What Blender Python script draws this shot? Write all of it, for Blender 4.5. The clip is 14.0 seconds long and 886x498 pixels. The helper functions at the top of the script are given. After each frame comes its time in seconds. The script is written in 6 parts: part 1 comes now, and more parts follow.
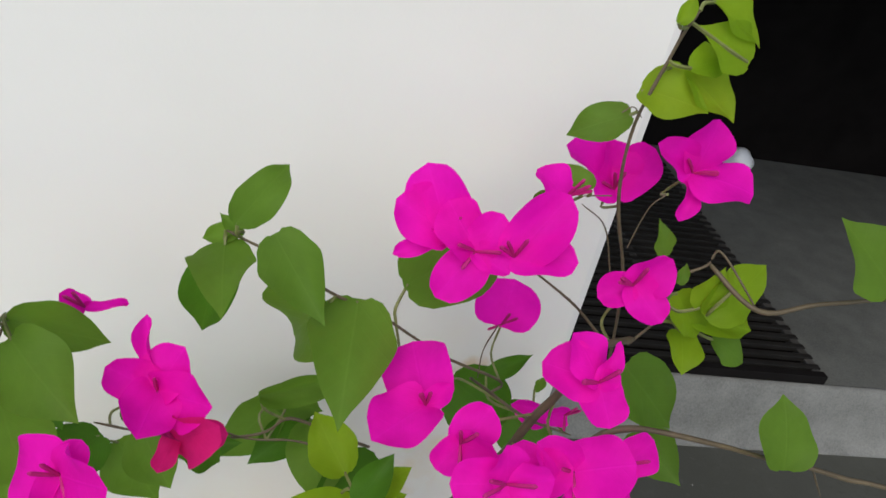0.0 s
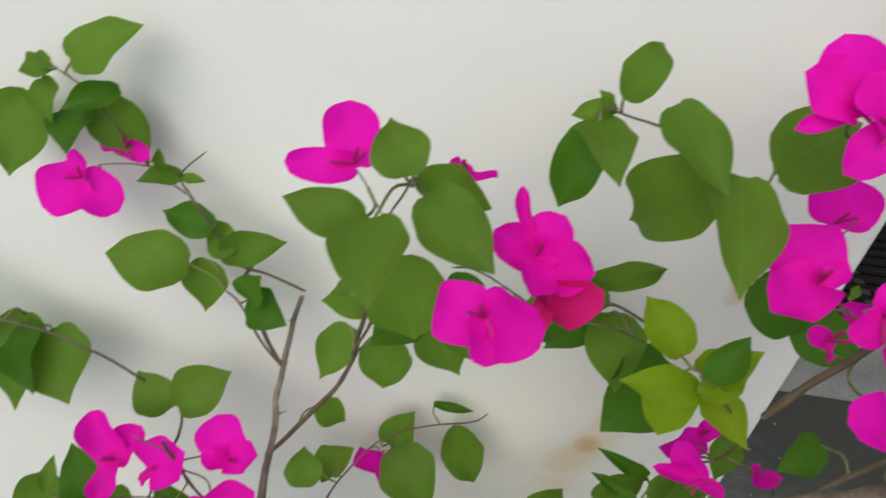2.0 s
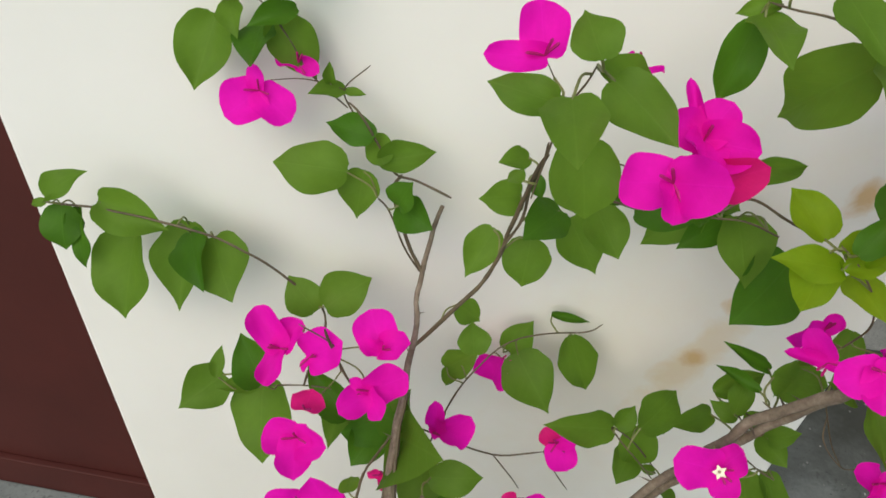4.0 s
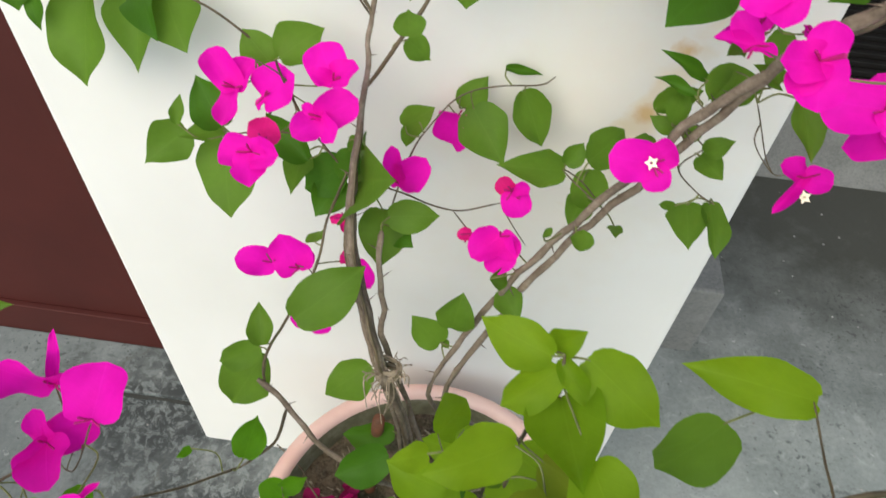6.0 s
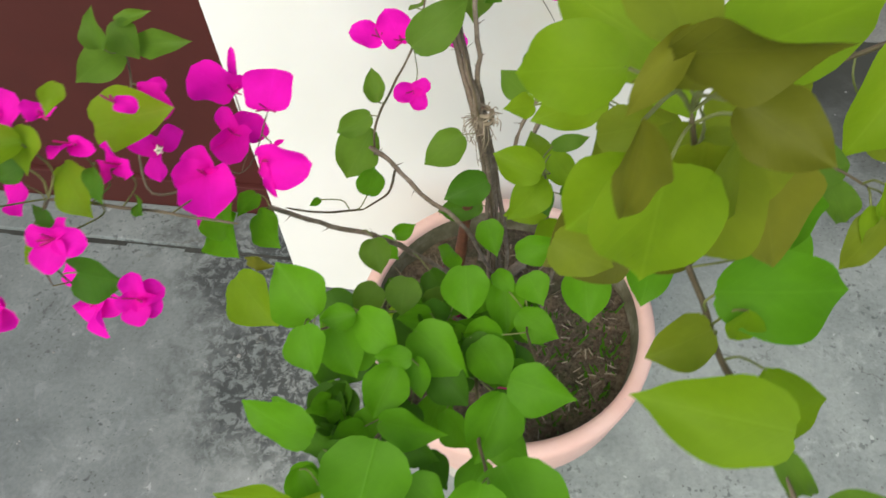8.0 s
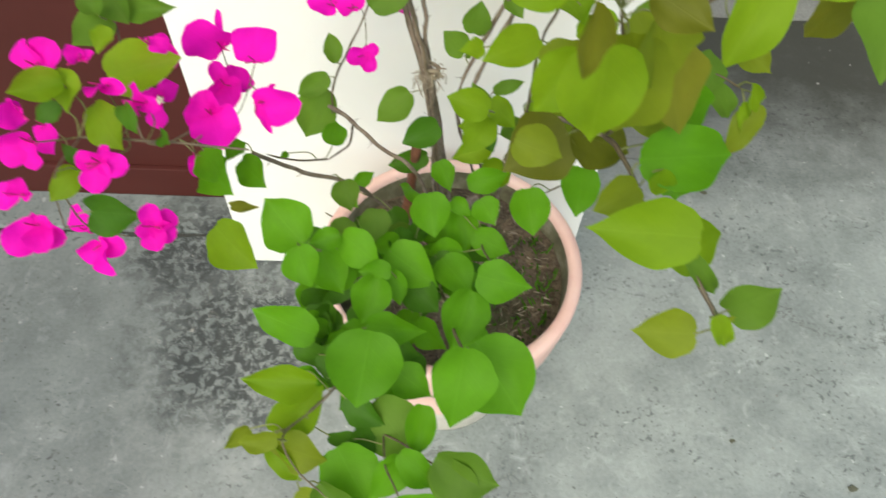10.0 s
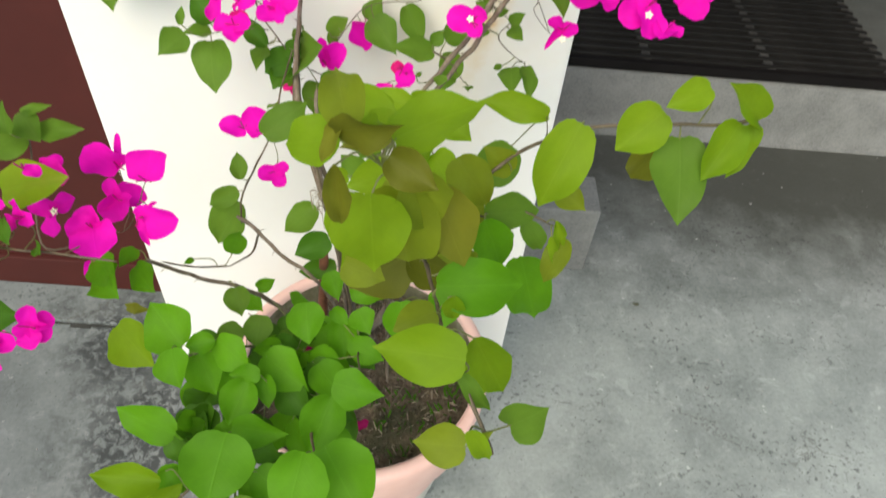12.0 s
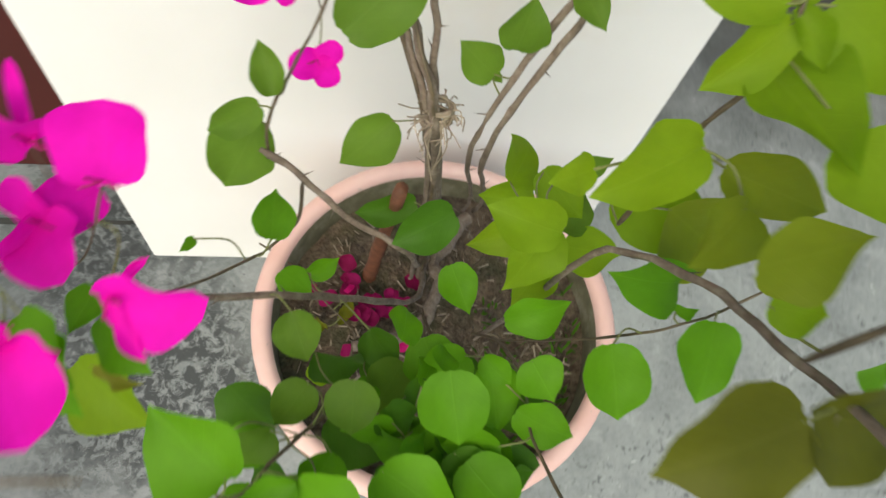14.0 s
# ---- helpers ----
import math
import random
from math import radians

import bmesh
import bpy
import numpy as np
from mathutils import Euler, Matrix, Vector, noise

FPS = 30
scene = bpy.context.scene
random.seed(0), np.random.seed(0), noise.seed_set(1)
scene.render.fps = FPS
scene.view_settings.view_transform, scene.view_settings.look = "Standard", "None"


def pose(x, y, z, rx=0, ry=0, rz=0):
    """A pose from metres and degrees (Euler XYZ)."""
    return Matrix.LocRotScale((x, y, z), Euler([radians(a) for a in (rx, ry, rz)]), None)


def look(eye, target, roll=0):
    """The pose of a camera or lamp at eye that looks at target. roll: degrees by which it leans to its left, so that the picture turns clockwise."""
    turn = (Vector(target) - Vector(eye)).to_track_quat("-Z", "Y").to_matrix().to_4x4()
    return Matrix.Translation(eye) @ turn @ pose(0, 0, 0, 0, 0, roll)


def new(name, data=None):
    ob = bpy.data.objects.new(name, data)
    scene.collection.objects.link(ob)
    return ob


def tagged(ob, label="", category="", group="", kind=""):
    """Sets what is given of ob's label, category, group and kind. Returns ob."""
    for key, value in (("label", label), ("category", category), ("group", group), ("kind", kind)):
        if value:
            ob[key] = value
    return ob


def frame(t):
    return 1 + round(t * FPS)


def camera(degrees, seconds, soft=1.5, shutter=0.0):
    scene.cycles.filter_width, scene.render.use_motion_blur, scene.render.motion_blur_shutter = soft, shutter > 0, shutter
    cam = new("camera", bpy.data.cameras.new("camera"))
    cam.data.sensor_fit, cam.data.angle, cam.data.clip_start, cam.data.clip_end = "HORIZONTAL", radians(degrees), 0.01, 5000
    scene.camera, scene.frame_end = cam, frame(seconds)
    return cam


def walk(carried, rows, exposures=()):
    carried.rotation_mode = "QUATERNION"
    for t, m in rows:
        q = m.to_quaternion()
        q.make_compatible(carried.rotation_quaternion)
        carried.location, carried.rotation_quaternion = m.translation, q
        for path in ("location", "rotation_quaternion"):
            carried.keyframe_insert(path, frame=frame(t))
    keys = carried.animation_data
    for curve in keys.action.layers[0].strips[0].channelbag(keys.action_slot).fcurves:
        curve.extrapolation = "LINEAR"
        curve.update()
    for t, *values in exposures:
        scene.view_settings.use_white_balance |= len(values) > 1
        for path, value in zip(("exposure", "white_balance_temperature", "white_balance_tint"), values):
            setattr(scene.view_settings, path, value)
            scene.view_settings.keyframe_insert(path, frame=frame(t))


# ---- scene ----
cam = camera(64.57, 14.0, 1.5, 0.4)
PATH = [
    (0, (0.600, -0.373, 1.520), (0.928, 1.286, 0.452), 12.1),
    (0.5, (0.601, -0.377, 1.527), (0.925, 1.293, 0.476), 11.1),
    (1, (0.587, -0.388, 1.505), (0.866, 1.249, 0.391), 10.3),
    (1.5, (0.534, -0.386, 1.493), (0.650, 1.185, 0.260), 9.4),
    (2, (0.496, -0.397, 1.486), (0.483, 1.158, 0.229), 8.1),
    (2.2, (0.487, -0.402, 1.482), (0.430, 1.119, 0.184), 7.9),
    (4.3, (0.437, -0.473, 1.473), (0.308, 0.987, 0.112), 5.6),
    (4.5, (0.438, -0.479, 1.453), (0.335, 0.927, 0.034), 5.7),
    (5, (0.453, -0.526, 1.434), (0.393, 0.838, -0.027), 6.3),
    (5.5, (0.466, -0.550, 1.412), (0.361, 0.770, -0.086), 5.1),
    (6, (0.493, -0.566, 1.402), (0.416, 0.705, -0.141), 4.9),
    (6.5, (0.523, -0.609, 1.391), (0.379, 0.636, -0.167), 2.9),
    (7, (0.562, -0.683, 1.372), (0.246, 0.547, -0.173), -0.6),
    (7.3, (0.553, -0.703, 1.374), (0.304, 0.506, -0.200), -0.5),
    (7.5, (0.534, -0.725, 1.371), (0.341, 0.404, -0.268), -0.1),
    (7.7, (0.508, -0.761, 1.372), (0.305, 0.362, -0.270), -2.0),
    (9.8, (0.413, -0.931, 1.445), (0.410, 0.253, -0.167), 4.4),
    (10, (0.430, -0.944, 1.432), (0.486, 0.198, -0.209), 4.1),
    (10.5, (0.498, -0.976, 1.419), (0.649, 0.169, -0.214), 9.2),
    (10.8, (0.526, -0.999, 1.421), (0.634, 0.171, -0.198), 9.6),
    (11, (0.553, -0.990, 1.451), (0.614, 0.207, -0.150), 8.8),
    (11.5, (0.571, -0.975, 1.507), (0.608, 0.412, 0.066), 5.8),
    (11.7, (0.569, -0.975, 1.514), (0.634, 0.438, 0.100), 5.7),
    (12, (0.570, -0.967, 1.502), (0.632, 0.389, 0.034), 6.0),
    (12.5, (0.534, -0.931, 1.455), (0.646, 0.326, -0.096), 7.8),
    (13, (0.485, -0.871, 1.391), (0.625, 0.286, -0.234), 9.7),
    (13.2, (0.466, -0.821, 1.340), (0.642, 0.212, -0.363), 15.5),
    (13.5, (0.444, -0.733, 1.318), (0.467, 0.279, -0.407), 10.3),
    (13.8, (0.377, -0.636, 1.291), (0.577, 0.346, -0.440), 16.9),
    (14, (0.372, -0.555, 1.252), (0.622, 0.282, -0.547), 16.2),
]
EXPOSURE = [
    (0.0, 0.26, 6750, 9), (2.2, 0.20, 6900, 7), (4.3, 0.38, 7200, 6), (6.0, 0.72, 7000, 6), (7.7, 0.80, 7100, 6),
    (9.8, 0.92, 7300, 3), (10.5, 1.1, 7350, 3), (11.2, 1.1, 7350, 4), (12.0, 0.92, 7350, 6), (13.0, 1.0, 7350, 6), (13.5, 1.06, 7300, 6), (14.0, 0.86, 7350, 7),
]
walk(cam, [(t, look(eye, target, roll)) for t, eye, target, roll in PATH], EXPOSURE)

# ---- light ----
world = bpy.data.worlds.new("world")
scene.world = world
world.use_nodes = True
wn = world.node_tree.nodes
sky = wn.new("ShaderNodeTexSky")
sky.sky_type, sky.sun_disc = "NISHITA", False
sky.sun_elevation, sky.sun_rotation = radians(48), radians(200)
wn["Background"].inputs[1].default_value = 0.122
world.node_tree.links.new(sky.outputs[0], wn["Background"].inputs[0])
sun = new("sun", bpy.data.lights.new("sun", "SUN"))
sun.data.energy, sun.data.angle, sun.data.color = 1.95, radians(55), (1.0, 0.95, 0.87)
sun.matrix_world = look((-0.6, -3.0, 4.0), (0.5, 0.0, 0.6))


# ---- materials ----
def material(name):
    m = bpy.data.materials.new(name)
    m.use_nodes = True
    return m, m.node_tree, m.node_tree.nodes["Principled BSDF"]


def node(tree, kind, **values):
    n = tree.nodes.new(kind)
    for key, value in values.items():
        n.inputs[key].default_value = value
    return n


def noise_of(tree, scale, detail=5.0, rough=0.6, distortion=0.0, stretch=None):
    co = tree.nodes.new("ShaderNodeTexCoord")
    out = co.outputs["Object"]
    if stretch:
        mp = tree.nodes.new("ShaderNodeMapping")
        mp.inputs["Scale"].default_value = stretch
        tree.links.new(out, mp.inputs[0])
        out = mp.outputs[0]
    n = node(tree, "ShaderNodeTexNoise", Scale=scale, Detail=detail, Roughness=rough, Distortion=distortion)
    tree.links.new(out, n.inputs["Vector"])
    return n.outputs["Fac"]


def ramp(tree, source, stops):
    r = tree.nodes.new("ShaderNodeValToRGB")
    while len(r.color_ramp.elements) < len(stops):
        r.color_ramp.elements.new(0.5)
    for e, (at, c) in zip(r.color_ramp.elements, stops):
        e.position, e.color = at, (*c, 1.0) if len(c) == 3 else (c[0], c[0], c[0], 1.0)
    tree.links.new(source, r.inputs[0])
    return r.outputs[0]


def mix(tree, fac, a, b, mode="MIX"):
    m = tree.nodes.new("ShaderNodeMix")
    m.data_type, m.blend_type = "RGBA", mode
    for value, slot in ((fac, 0), (a, 6), (b, 7)):
        if isinstance(value, (int, float)):
            m.inputs[slot].default_value = value
        elif isinstance(value, tuple):
            m.inputs[slot].default_value = (*value, 1.0)
        else:
            tree.links.new(value, m.inputs[slot])
    return m.outputs[2]


def bump(tree, bsdf, source, strength, distance=0.01):
    b = node(tree, "ShaderNodeBump", Strength=strength, Distance=distance)
    tree.links.new(source, b.inputs["Height"])
    tree.links.new(b.outputs[0], bsdf.inputs["Normal"])


def concrete(name, base, dark, pale):
    m, t, p = material(name)
    big = noise_of(t, 2.3, 6, 0.62, 0.3)
    mid = noise_of(t, 11.0, 8, 0.65)
    fine = noise_of(t, 140.0, 4, 0.7)
    c = ramp(t, big, [(0.34, dark), (0.52, base), (0.7, pale)])
    c = mix(t, 0.55, c, ramp(t, mid, [(0.36, tuple(v * 0.62 for v in base)), (0.5, base), (0.66, pale)]))
    c = mix(t, 0.35, c, ramp(t, fine, [(0.3, tuple(v * 0.55 for v in base)), (0.62, pale)]))
    t.links.new(c, p.inputs["Base Color"])
    p.inputs["Roughness"].default_value = 0.82
    bump(t, p, fine, 0.35, 0.002)
    return m


def yard_floor():
    """Worn screed: pale cement, dark blotches, pits, and a coarse black crust left of the pot."""
    m, t, p = material("worn_yard_screed")
    big = noise_of(t, 1.7, 6, 0.6, 0.4)
    mid = noise_of(t, 7.5, 8, 0.66, 0.2)
    fine = noise_of(t, 95.0, 5, 0.7)
    c = ramp(t, big, [(0.34, (0.120, 0.134, 0.131)), (0.5, (0.205, 0.222, 0.216)), (0.66, (0.315, 0.335, 0.325))])
    c = mix(t, 0.42, c, ramp(t, mid, [(0.34, (0.112, 0.124, 0.122)), (0.5, (0.205, 0.222, 0.216)), (0.66, (0.315, 0.335, 0.325))]))
    c = mix(t, 0.2, c, ramp(t, fine, [(0.32, (0.08, 0.085, 0.086)), (0.6, (0.30, 0.312, 0.31))]))
    wear = ramp(t, noise_of(t, 18.0, 6, 0.7, 0.8), [(0.55, (0.0,)), (0.66, (0.4,))])
    c = mix(t, wear, c, (0.36, 0.375, 0.37))
    # scattered dark pits, thicker in some areas
    spots = ramp(t, noise_of(t, 70.0, 4, 0.6, 0.3), [(0.565, (0.0,)), (0.63, (0.85,))])
    areas = ramp(t, noise_of(t, 4.2, 5, 0.6, 0.4), [(0.50, (0.0,)), (0.60, (0.85,))])
    c = mix(t, mix(t, 1.0, spots, areas, "MULTIPLY"), c, (0.063, 0.067, 0.068))
    chips = ramp(t, noise_of(t, 30.0, 3, 0.6), [(0.69, (0.0,)), (0.71, (0.7,))])
    c = mix(t, chips, c, (0.420, 0.425, 0.415))
    co = t.nodes.new("ShaderNodeTexCoord")

    def patch(centre, reach, squash, soft=0.16):
        """A patch round a place on the floor, with a ragged edge."""
        sub = t.nodes.new("ShaderNodeVectorMath")
        sub.operation = "SUBTRACT"
        t.links.new(co.outputs["Object"], sub.inputs[0])
        sub.inputs[1].default_value = centre
        mul = t.nodes.new("ShaderNodeVectorMath")
        mul.operation = "MULTIPLY"
        t.links.new(sub.outputs[0], mul.inputs[0])
        mul.inputs[1].default_value = squash
        ln = t.nodes.new("ShaderNodeVectorMath")
        ln.operation = "LENGTH"
        t.links.new(mul.outputs[0], ln.inputs[0])
        wob = t.nodes.new("ShaderNodeMath")
        wob.operation = "MULTIPLY_ADD"
        t.links.new(mid, wob.inputs[0])
        wob.inputs[1].default_value = 0.45
        t.links.new(ln.outputs["Value"], wob.inputs[2])
        return ramp(t, wob.outputs[0], [(reach, (1.0,)), (reach + soft, (0.0,))])

    crust = ramp(t, noise_of(t, 46.0, 5, 0.7, 0.6), [(0.42, (0.05,)), (0.53, (0.95,))])
    for centre, reach, squash in (((0.03, -0.22, 0.0), 0.34, (1.0, 1.0, 1.0)), ((-0.12, 0.05, 0.0), 0.31, (0.9, 1.5, 1.0))):
        c = mix(t, mix(t, 1.0, patch(centre, reach, squash), crust, "MULTIPLY"), c, (0.045, 0.050, 0.050))
    specks = ramp(t, noise_of(t, 130.0, 2, 0.5), [(0.68, (0.0,)), (0.72, (0.8,))])
    c = mix(t, specks, c, (0.055, 0.058, 0.055))
    # left part of the floor made darker and slightly bluer
    worn = mix(t, 1.0, patch((-0.55, -0.05, 0.0), 0.55, (0.7, 0.9, 1.0), 0.6), (0.75, 0.75, 0.75), "MULTIPLY")
    c = mix(t, worn, c, (0.55, 0.60, 0.62), "MULTIPLY")
    # broad darker zone right of the plinth, towards the raised floor
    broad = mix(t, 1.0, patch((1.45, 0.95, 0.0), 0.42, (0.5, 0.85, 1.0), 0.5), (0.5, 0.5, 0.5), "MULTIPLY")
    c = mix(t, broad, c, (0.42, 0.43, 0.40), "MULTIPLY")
    pale = mix(t, 1.0, patch((1.25, -0.45, 0.0), 0.62, (0.55, 0.7, 1.0), 0.6), (0.5, 0.5, 0.5), "MULTIPLY")
    c = mix(t, pale, c, (1.24, 1.33, 1.28), "MULTIPLY")
    # hairline cracks in some areas
    warp = t.nodes.new("ShaderNodeVectorMath")
    warp.operation = "MULTIPLY_ADD"
    swirl = node(t, "ShaderNodeTexNoise", Scale=6.0, Detail=6.0, Roughness=0.65)
    t.links.new(co.outputs["Object"], swirl.inputs["Vector"])
    t.links.new(swirl.outputs["Color"], warp.inputs[0])
    warp.inputs[1].default_value = (0.35, 0.35, 0.0)
    t.links.new(co.outputs["Object"], warp.inputs[2])
    cells = node(t, "ShaderNodeTexVoronoi", Scale=1.9)
    cells.feature = "DISTANCE_TO_EDGE"
    t.links.new(warp.outputs[0], cells.inputs["Vector"])
    line = ramp(t, cells.outputs["Distance"], [(0.002, (0.75,)), (0.007, (0.0,))])
    where = ramp(t, noise_of(t, 2.7, 3, 0.5), [(0.5, (0.0,)), (0.6, (1.0,))])
    c = mix(t, mix(t, 1.0, line, where, "MULTIPLY"), c, (0.085, 0.088, 0.080))
    # darker band of floor in front of the raised floor
    kerb_band = mix(t, 1.0, patch((2.0, 0.97, 0.0), 0.51, (0.36, 1.1, 1.0), 0.45), (0.9, 0.9, 0.9), "MULTIPLY")
    c = mix(t, kerb_band, c, (0.038, 0.039, 0.031))
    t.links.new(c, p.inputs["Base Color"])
    p.inputs["Roughness"].default_value = 0.8
    bump(t, p, mix(t, 0.5, fine, mid), 0.4, 0.003)
    return m


CONCRETE = yard_floor()
KERB = concrete("pale_cement", (0.155, 0.159, 0.153), (0.092, 0.095, 0.091), (0.22, 0.224, 0.216))


# darker copy of the kerb cement, with the porch shade put into its colour
SHADE_CEMENT = concrete("shade_cement", (0.090, 0.094, 0.088), (0.052, 0.055, 0.051), (0.135, 0.139, 0.131))


def plaster():
    """White paint with rusty run-off marks and a warm bounce-light tint down the right-hand part of the face."""
    m, t, p = material("white_plaster")
    big = noise_of(t, 3.0, 4, 0.5)
    fine = noise_of(t, 55.0, 6, 0.65)
    c = ramp(t, big, [(0.35, (0.735, 0.735, 0.702)), (0.65, (0.785, 0.787, 0.762))])
    co = t.nodes.new("ShaderNodeTexCoord")

    def near(place, spread, wobble):
        """1 close to a place on the face, fading out over the spread."""
        d = t.nodes.new("ShaderNodeVectorMath")
        d.operation = "SUBTRACT"
        t.links.new(co.outputs["Object"], d.inputs[0])
        d.inputs[1].default_value = place
        mp = t.nodes.new("ShaderNodeMapping")
        mp.inputs["Rotation"].default_value = (0.0, -0.36, 0.0)
        t.links.new(d.outputs[0], mp.inputs[0])
        sc = t.nodes.new("ShaderNodeVectorMath")
        sc.operation = "MULTIPLY"
        t.links.new(mp.outputs[0], sc.inputs[0])
        sc.inputs[1].default_value = (1.0 / spread[0], 0.0, 1.0 / spread[1])
        ln = t.nodes.new("ShaderNodeVectorMath")
        ln.operation = "LENGTH"
        t.links.new(sc.outputs[0], ln.inputs[0])
        w = t.nodes.new("ShaderNodeMath")
        w.operation = "MULTIPLY_ADD"
        t.links.new(smear, w.inputs[0])
        w.inputs[1].default_value = wobble
        t.links.new(ln.outputs["Value"], w.inputs[2])
        return ramp(t, w.outputs[0], [(0.25 + wobble * 0.4, (1.0,)), (1.15 + wobble * 0.5, (0.0,))])

    smear = noise_of(t, 24.0, 6, 0.6, 0.4)
    wash = mix(t, 1.0, near((0.652, 0.0, 0.97), (0.055, 0.36), 1.1), ramp(t, noise_of(t, 9.0, 5, 0.6), [(0.3, (0.25,)), (0.65, (0.9,))]), "MULTIPLY")
    c = mix(t, wash, c, (0.70, 0.585, 0.40))
    # broad warm tint: bounced light put into the paint, round cream water staining
    cream = mix(t, 1.0, near((0.60, 0.0, 0.90), (0.26, 0.55), 0.7), (0.35, 0.35, 0.35), "MULTIPLY")
    c = mix(t, cream, c, (0.74, 0.655, 0.53))
    for place, spread in (((0.648, 0.0, 0.964), (0.026, 0.026)), ((0.664, 0.0, 1.038), (0.030, 0.030)), ((0.712, 0.0, 1.175), (0.03, 0.045))):
        c = mix(t, mix(t, 1.0, near(place, spread, 1.0), (0.85, 0.85, 0.85), "MULTIPLY"), c, (0.60, 0.39, 0.17))
    dirt = ramp(t, noise_of(t, 38.0, 4, 0.6), [(0.74, (0.0,)), (0.78, (0.5,))])
    c = mix(t, dirt, c, (0.6, 0.58, 0.54))
    t.links.new(c, p.inputs["Base Color"])
    p.inputs["Roughness"].default_value = 0.6
    bump(t, p, fine, 0.12, 0.002)
    return m


def painted(name, col, rough=0.45, grain=0.12, gloss=0.3):
    m, t, p = material(name)
    n = noise_of(t, 6.0, 6, 0.6)
    c = ramp(t, n, [(0.3, tuple(v * (1 - grain) for v in col)), (0.7, tuple(min(1, v * (1 + grain)) for v in col))])
    t.links.new(c, p.inputs["Base Color"])
    p.inputs["Roughness"].default_value = rough
    p.inputs["Specular IOR Level"].default_value = gloss
    bump(t, p, noise_of(t, 80.0, 4, 0.6), 0.08, 0.002)
    return m


PLASTER = plaster()
RED = painted("red_brown_paint", (0.058, 0.0113, 0.0090), 0.6)
BLACK = painted("black_iron", (0.007, 0.006, 0.006), 0.7, 0.3, 0.12)
# near-black: the deep shade of porch and pit is put into the colour
SHADE_BLACK = painted("shade_black", (0.007, 0.006, 0.006), 0.9, 0.3, 0.05)
PINK = painted("pink_paint", (0.72, 0.40, 0.33), 0.6, 0.1)
SOIL = painted("brown_soil", (0.085, 0.055, 0.035), 0.95, 0.5)


# ---- building blocks ----
def link_mesh(name, bm, mat, parent=None, smooth=False):
    me = bpy.data.meshes.new(name)
    bm.normal_update()
    bm.to_mesh(me)
    bm.free()
    if smooth:
        for f in me.polygons:
            f.use_smooth = True
    if mat:
        me.materials.append(mat)
    ob = new(name, me)
    if parent:
        ob.parent = parent
    return ob


def part(name, bm, mat, parent, label="", smooth=False):
    ob = link_mesh(name, bm, mat, parent, smooth)
    if label:
        ob["label"] = label
    return ob


def box(lo, hi, bevel=0.0, bm=None):
    bm = bm or bmesh.new()
    made = bmesh.ops.create_cube(bm, size=1.0)["verts"]
    for v in made:
        v.co = [l + (h - l) * (c + 0.5) for l, h, c in zip(lo, hi, v.co)]
    if bevel:
        bmesh.ops.bevel(bm, geom=list({e for v in made for e in v.link_edges}), offset=bevel, segments=2, affect="EDGES", profile=0.6)
    return bm


def lathe(profile, turns=64, bm=None):
    """Spins (radius, height) pairs round the z axis."""
    bm = bm or bmesh.new()
    rings = []
    for r, z in profile:
        rings.append([bm.verts.new((r * math.cos(6.283185 * i / turns), r * math.sin(6.283185 * i / turns), z)) for i in range(turns)])
    for a, b in zip(rings, rings[1:]):
        for i in range(turns):
            j = (i + 1) % turns
            bm.faces.new((a[i], a[j], b[j], b[i]))
    return bm


# ---- structure ----
WIDTH = 0.78
g = bmesh.new()
bmesh.ops.create_grid(g, x_segments=1, y_segments=1, size=60.0)
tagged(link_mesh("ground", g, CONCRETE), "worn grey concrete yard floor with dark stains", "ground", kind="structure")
tagged(link_mesh("wall_pillar", box((0, 0, 0), (WIDTH, 0.34, 3.2), 0.006), PLASTER), "white painted plaster pillar with rusty water stains", "pillar", kind="structure")
tagged(link_mesh("wall_red", box((-4.0, 0.2, 0.0), (0.0, 0.3, 3.0)), RED), "smooth red-brown painted wall beside the pillar", "wall", kind="structure")
tagged(link_mesh("baseboard", box((-4.0, 0.185, 0.0), (0.0, 0.2, 0.11), 0.003), RED), "red-brown painted strip along the wall's foot", "baseboard", kind="structure")
tagged(link_mesh("step_left", box((-4.0, 0.072, -0.02), (0.0, 0.185, 0.014), 0.005), CONCRETE), "low cement strip along the red-brown wall", "step", kind="structure")
joint = bmesh.new()
gap = random.Random(3)
for k in range(46):
    x = -2.3 + 0.05 * k
    w = gap.uniform(-0.006, 0.005)
    box((x, 0.064 - w, 0.001), (x + 0.05, 0.0715, 0.004 + 0.0004 * (k % 2)), bm=joint)
tagged(link_mesh("joint", joint, painted("joint_dirt", (0.04, 0.041, 0.038), 0.95, 0.5, 0.1)), "dark dirt-filled joint in the yard floor", "joint", kind="structure")
tagged(link_mesh("plinth", box((0.4, 0.375, 0.0), (1.04, 0.52, 0.235), 0.008), KERB), "pale cement plinth behind the white pillar", "plinth", kind="structure")
tagged(link_mesh("raised_floor", box((0.5, 1.13, -0.02), (6.0, 5.0, 0.2)), SHADE_CEMENT), "raised cement porch floor, its colour darkened for the porch shade", "floor", kind="structure")
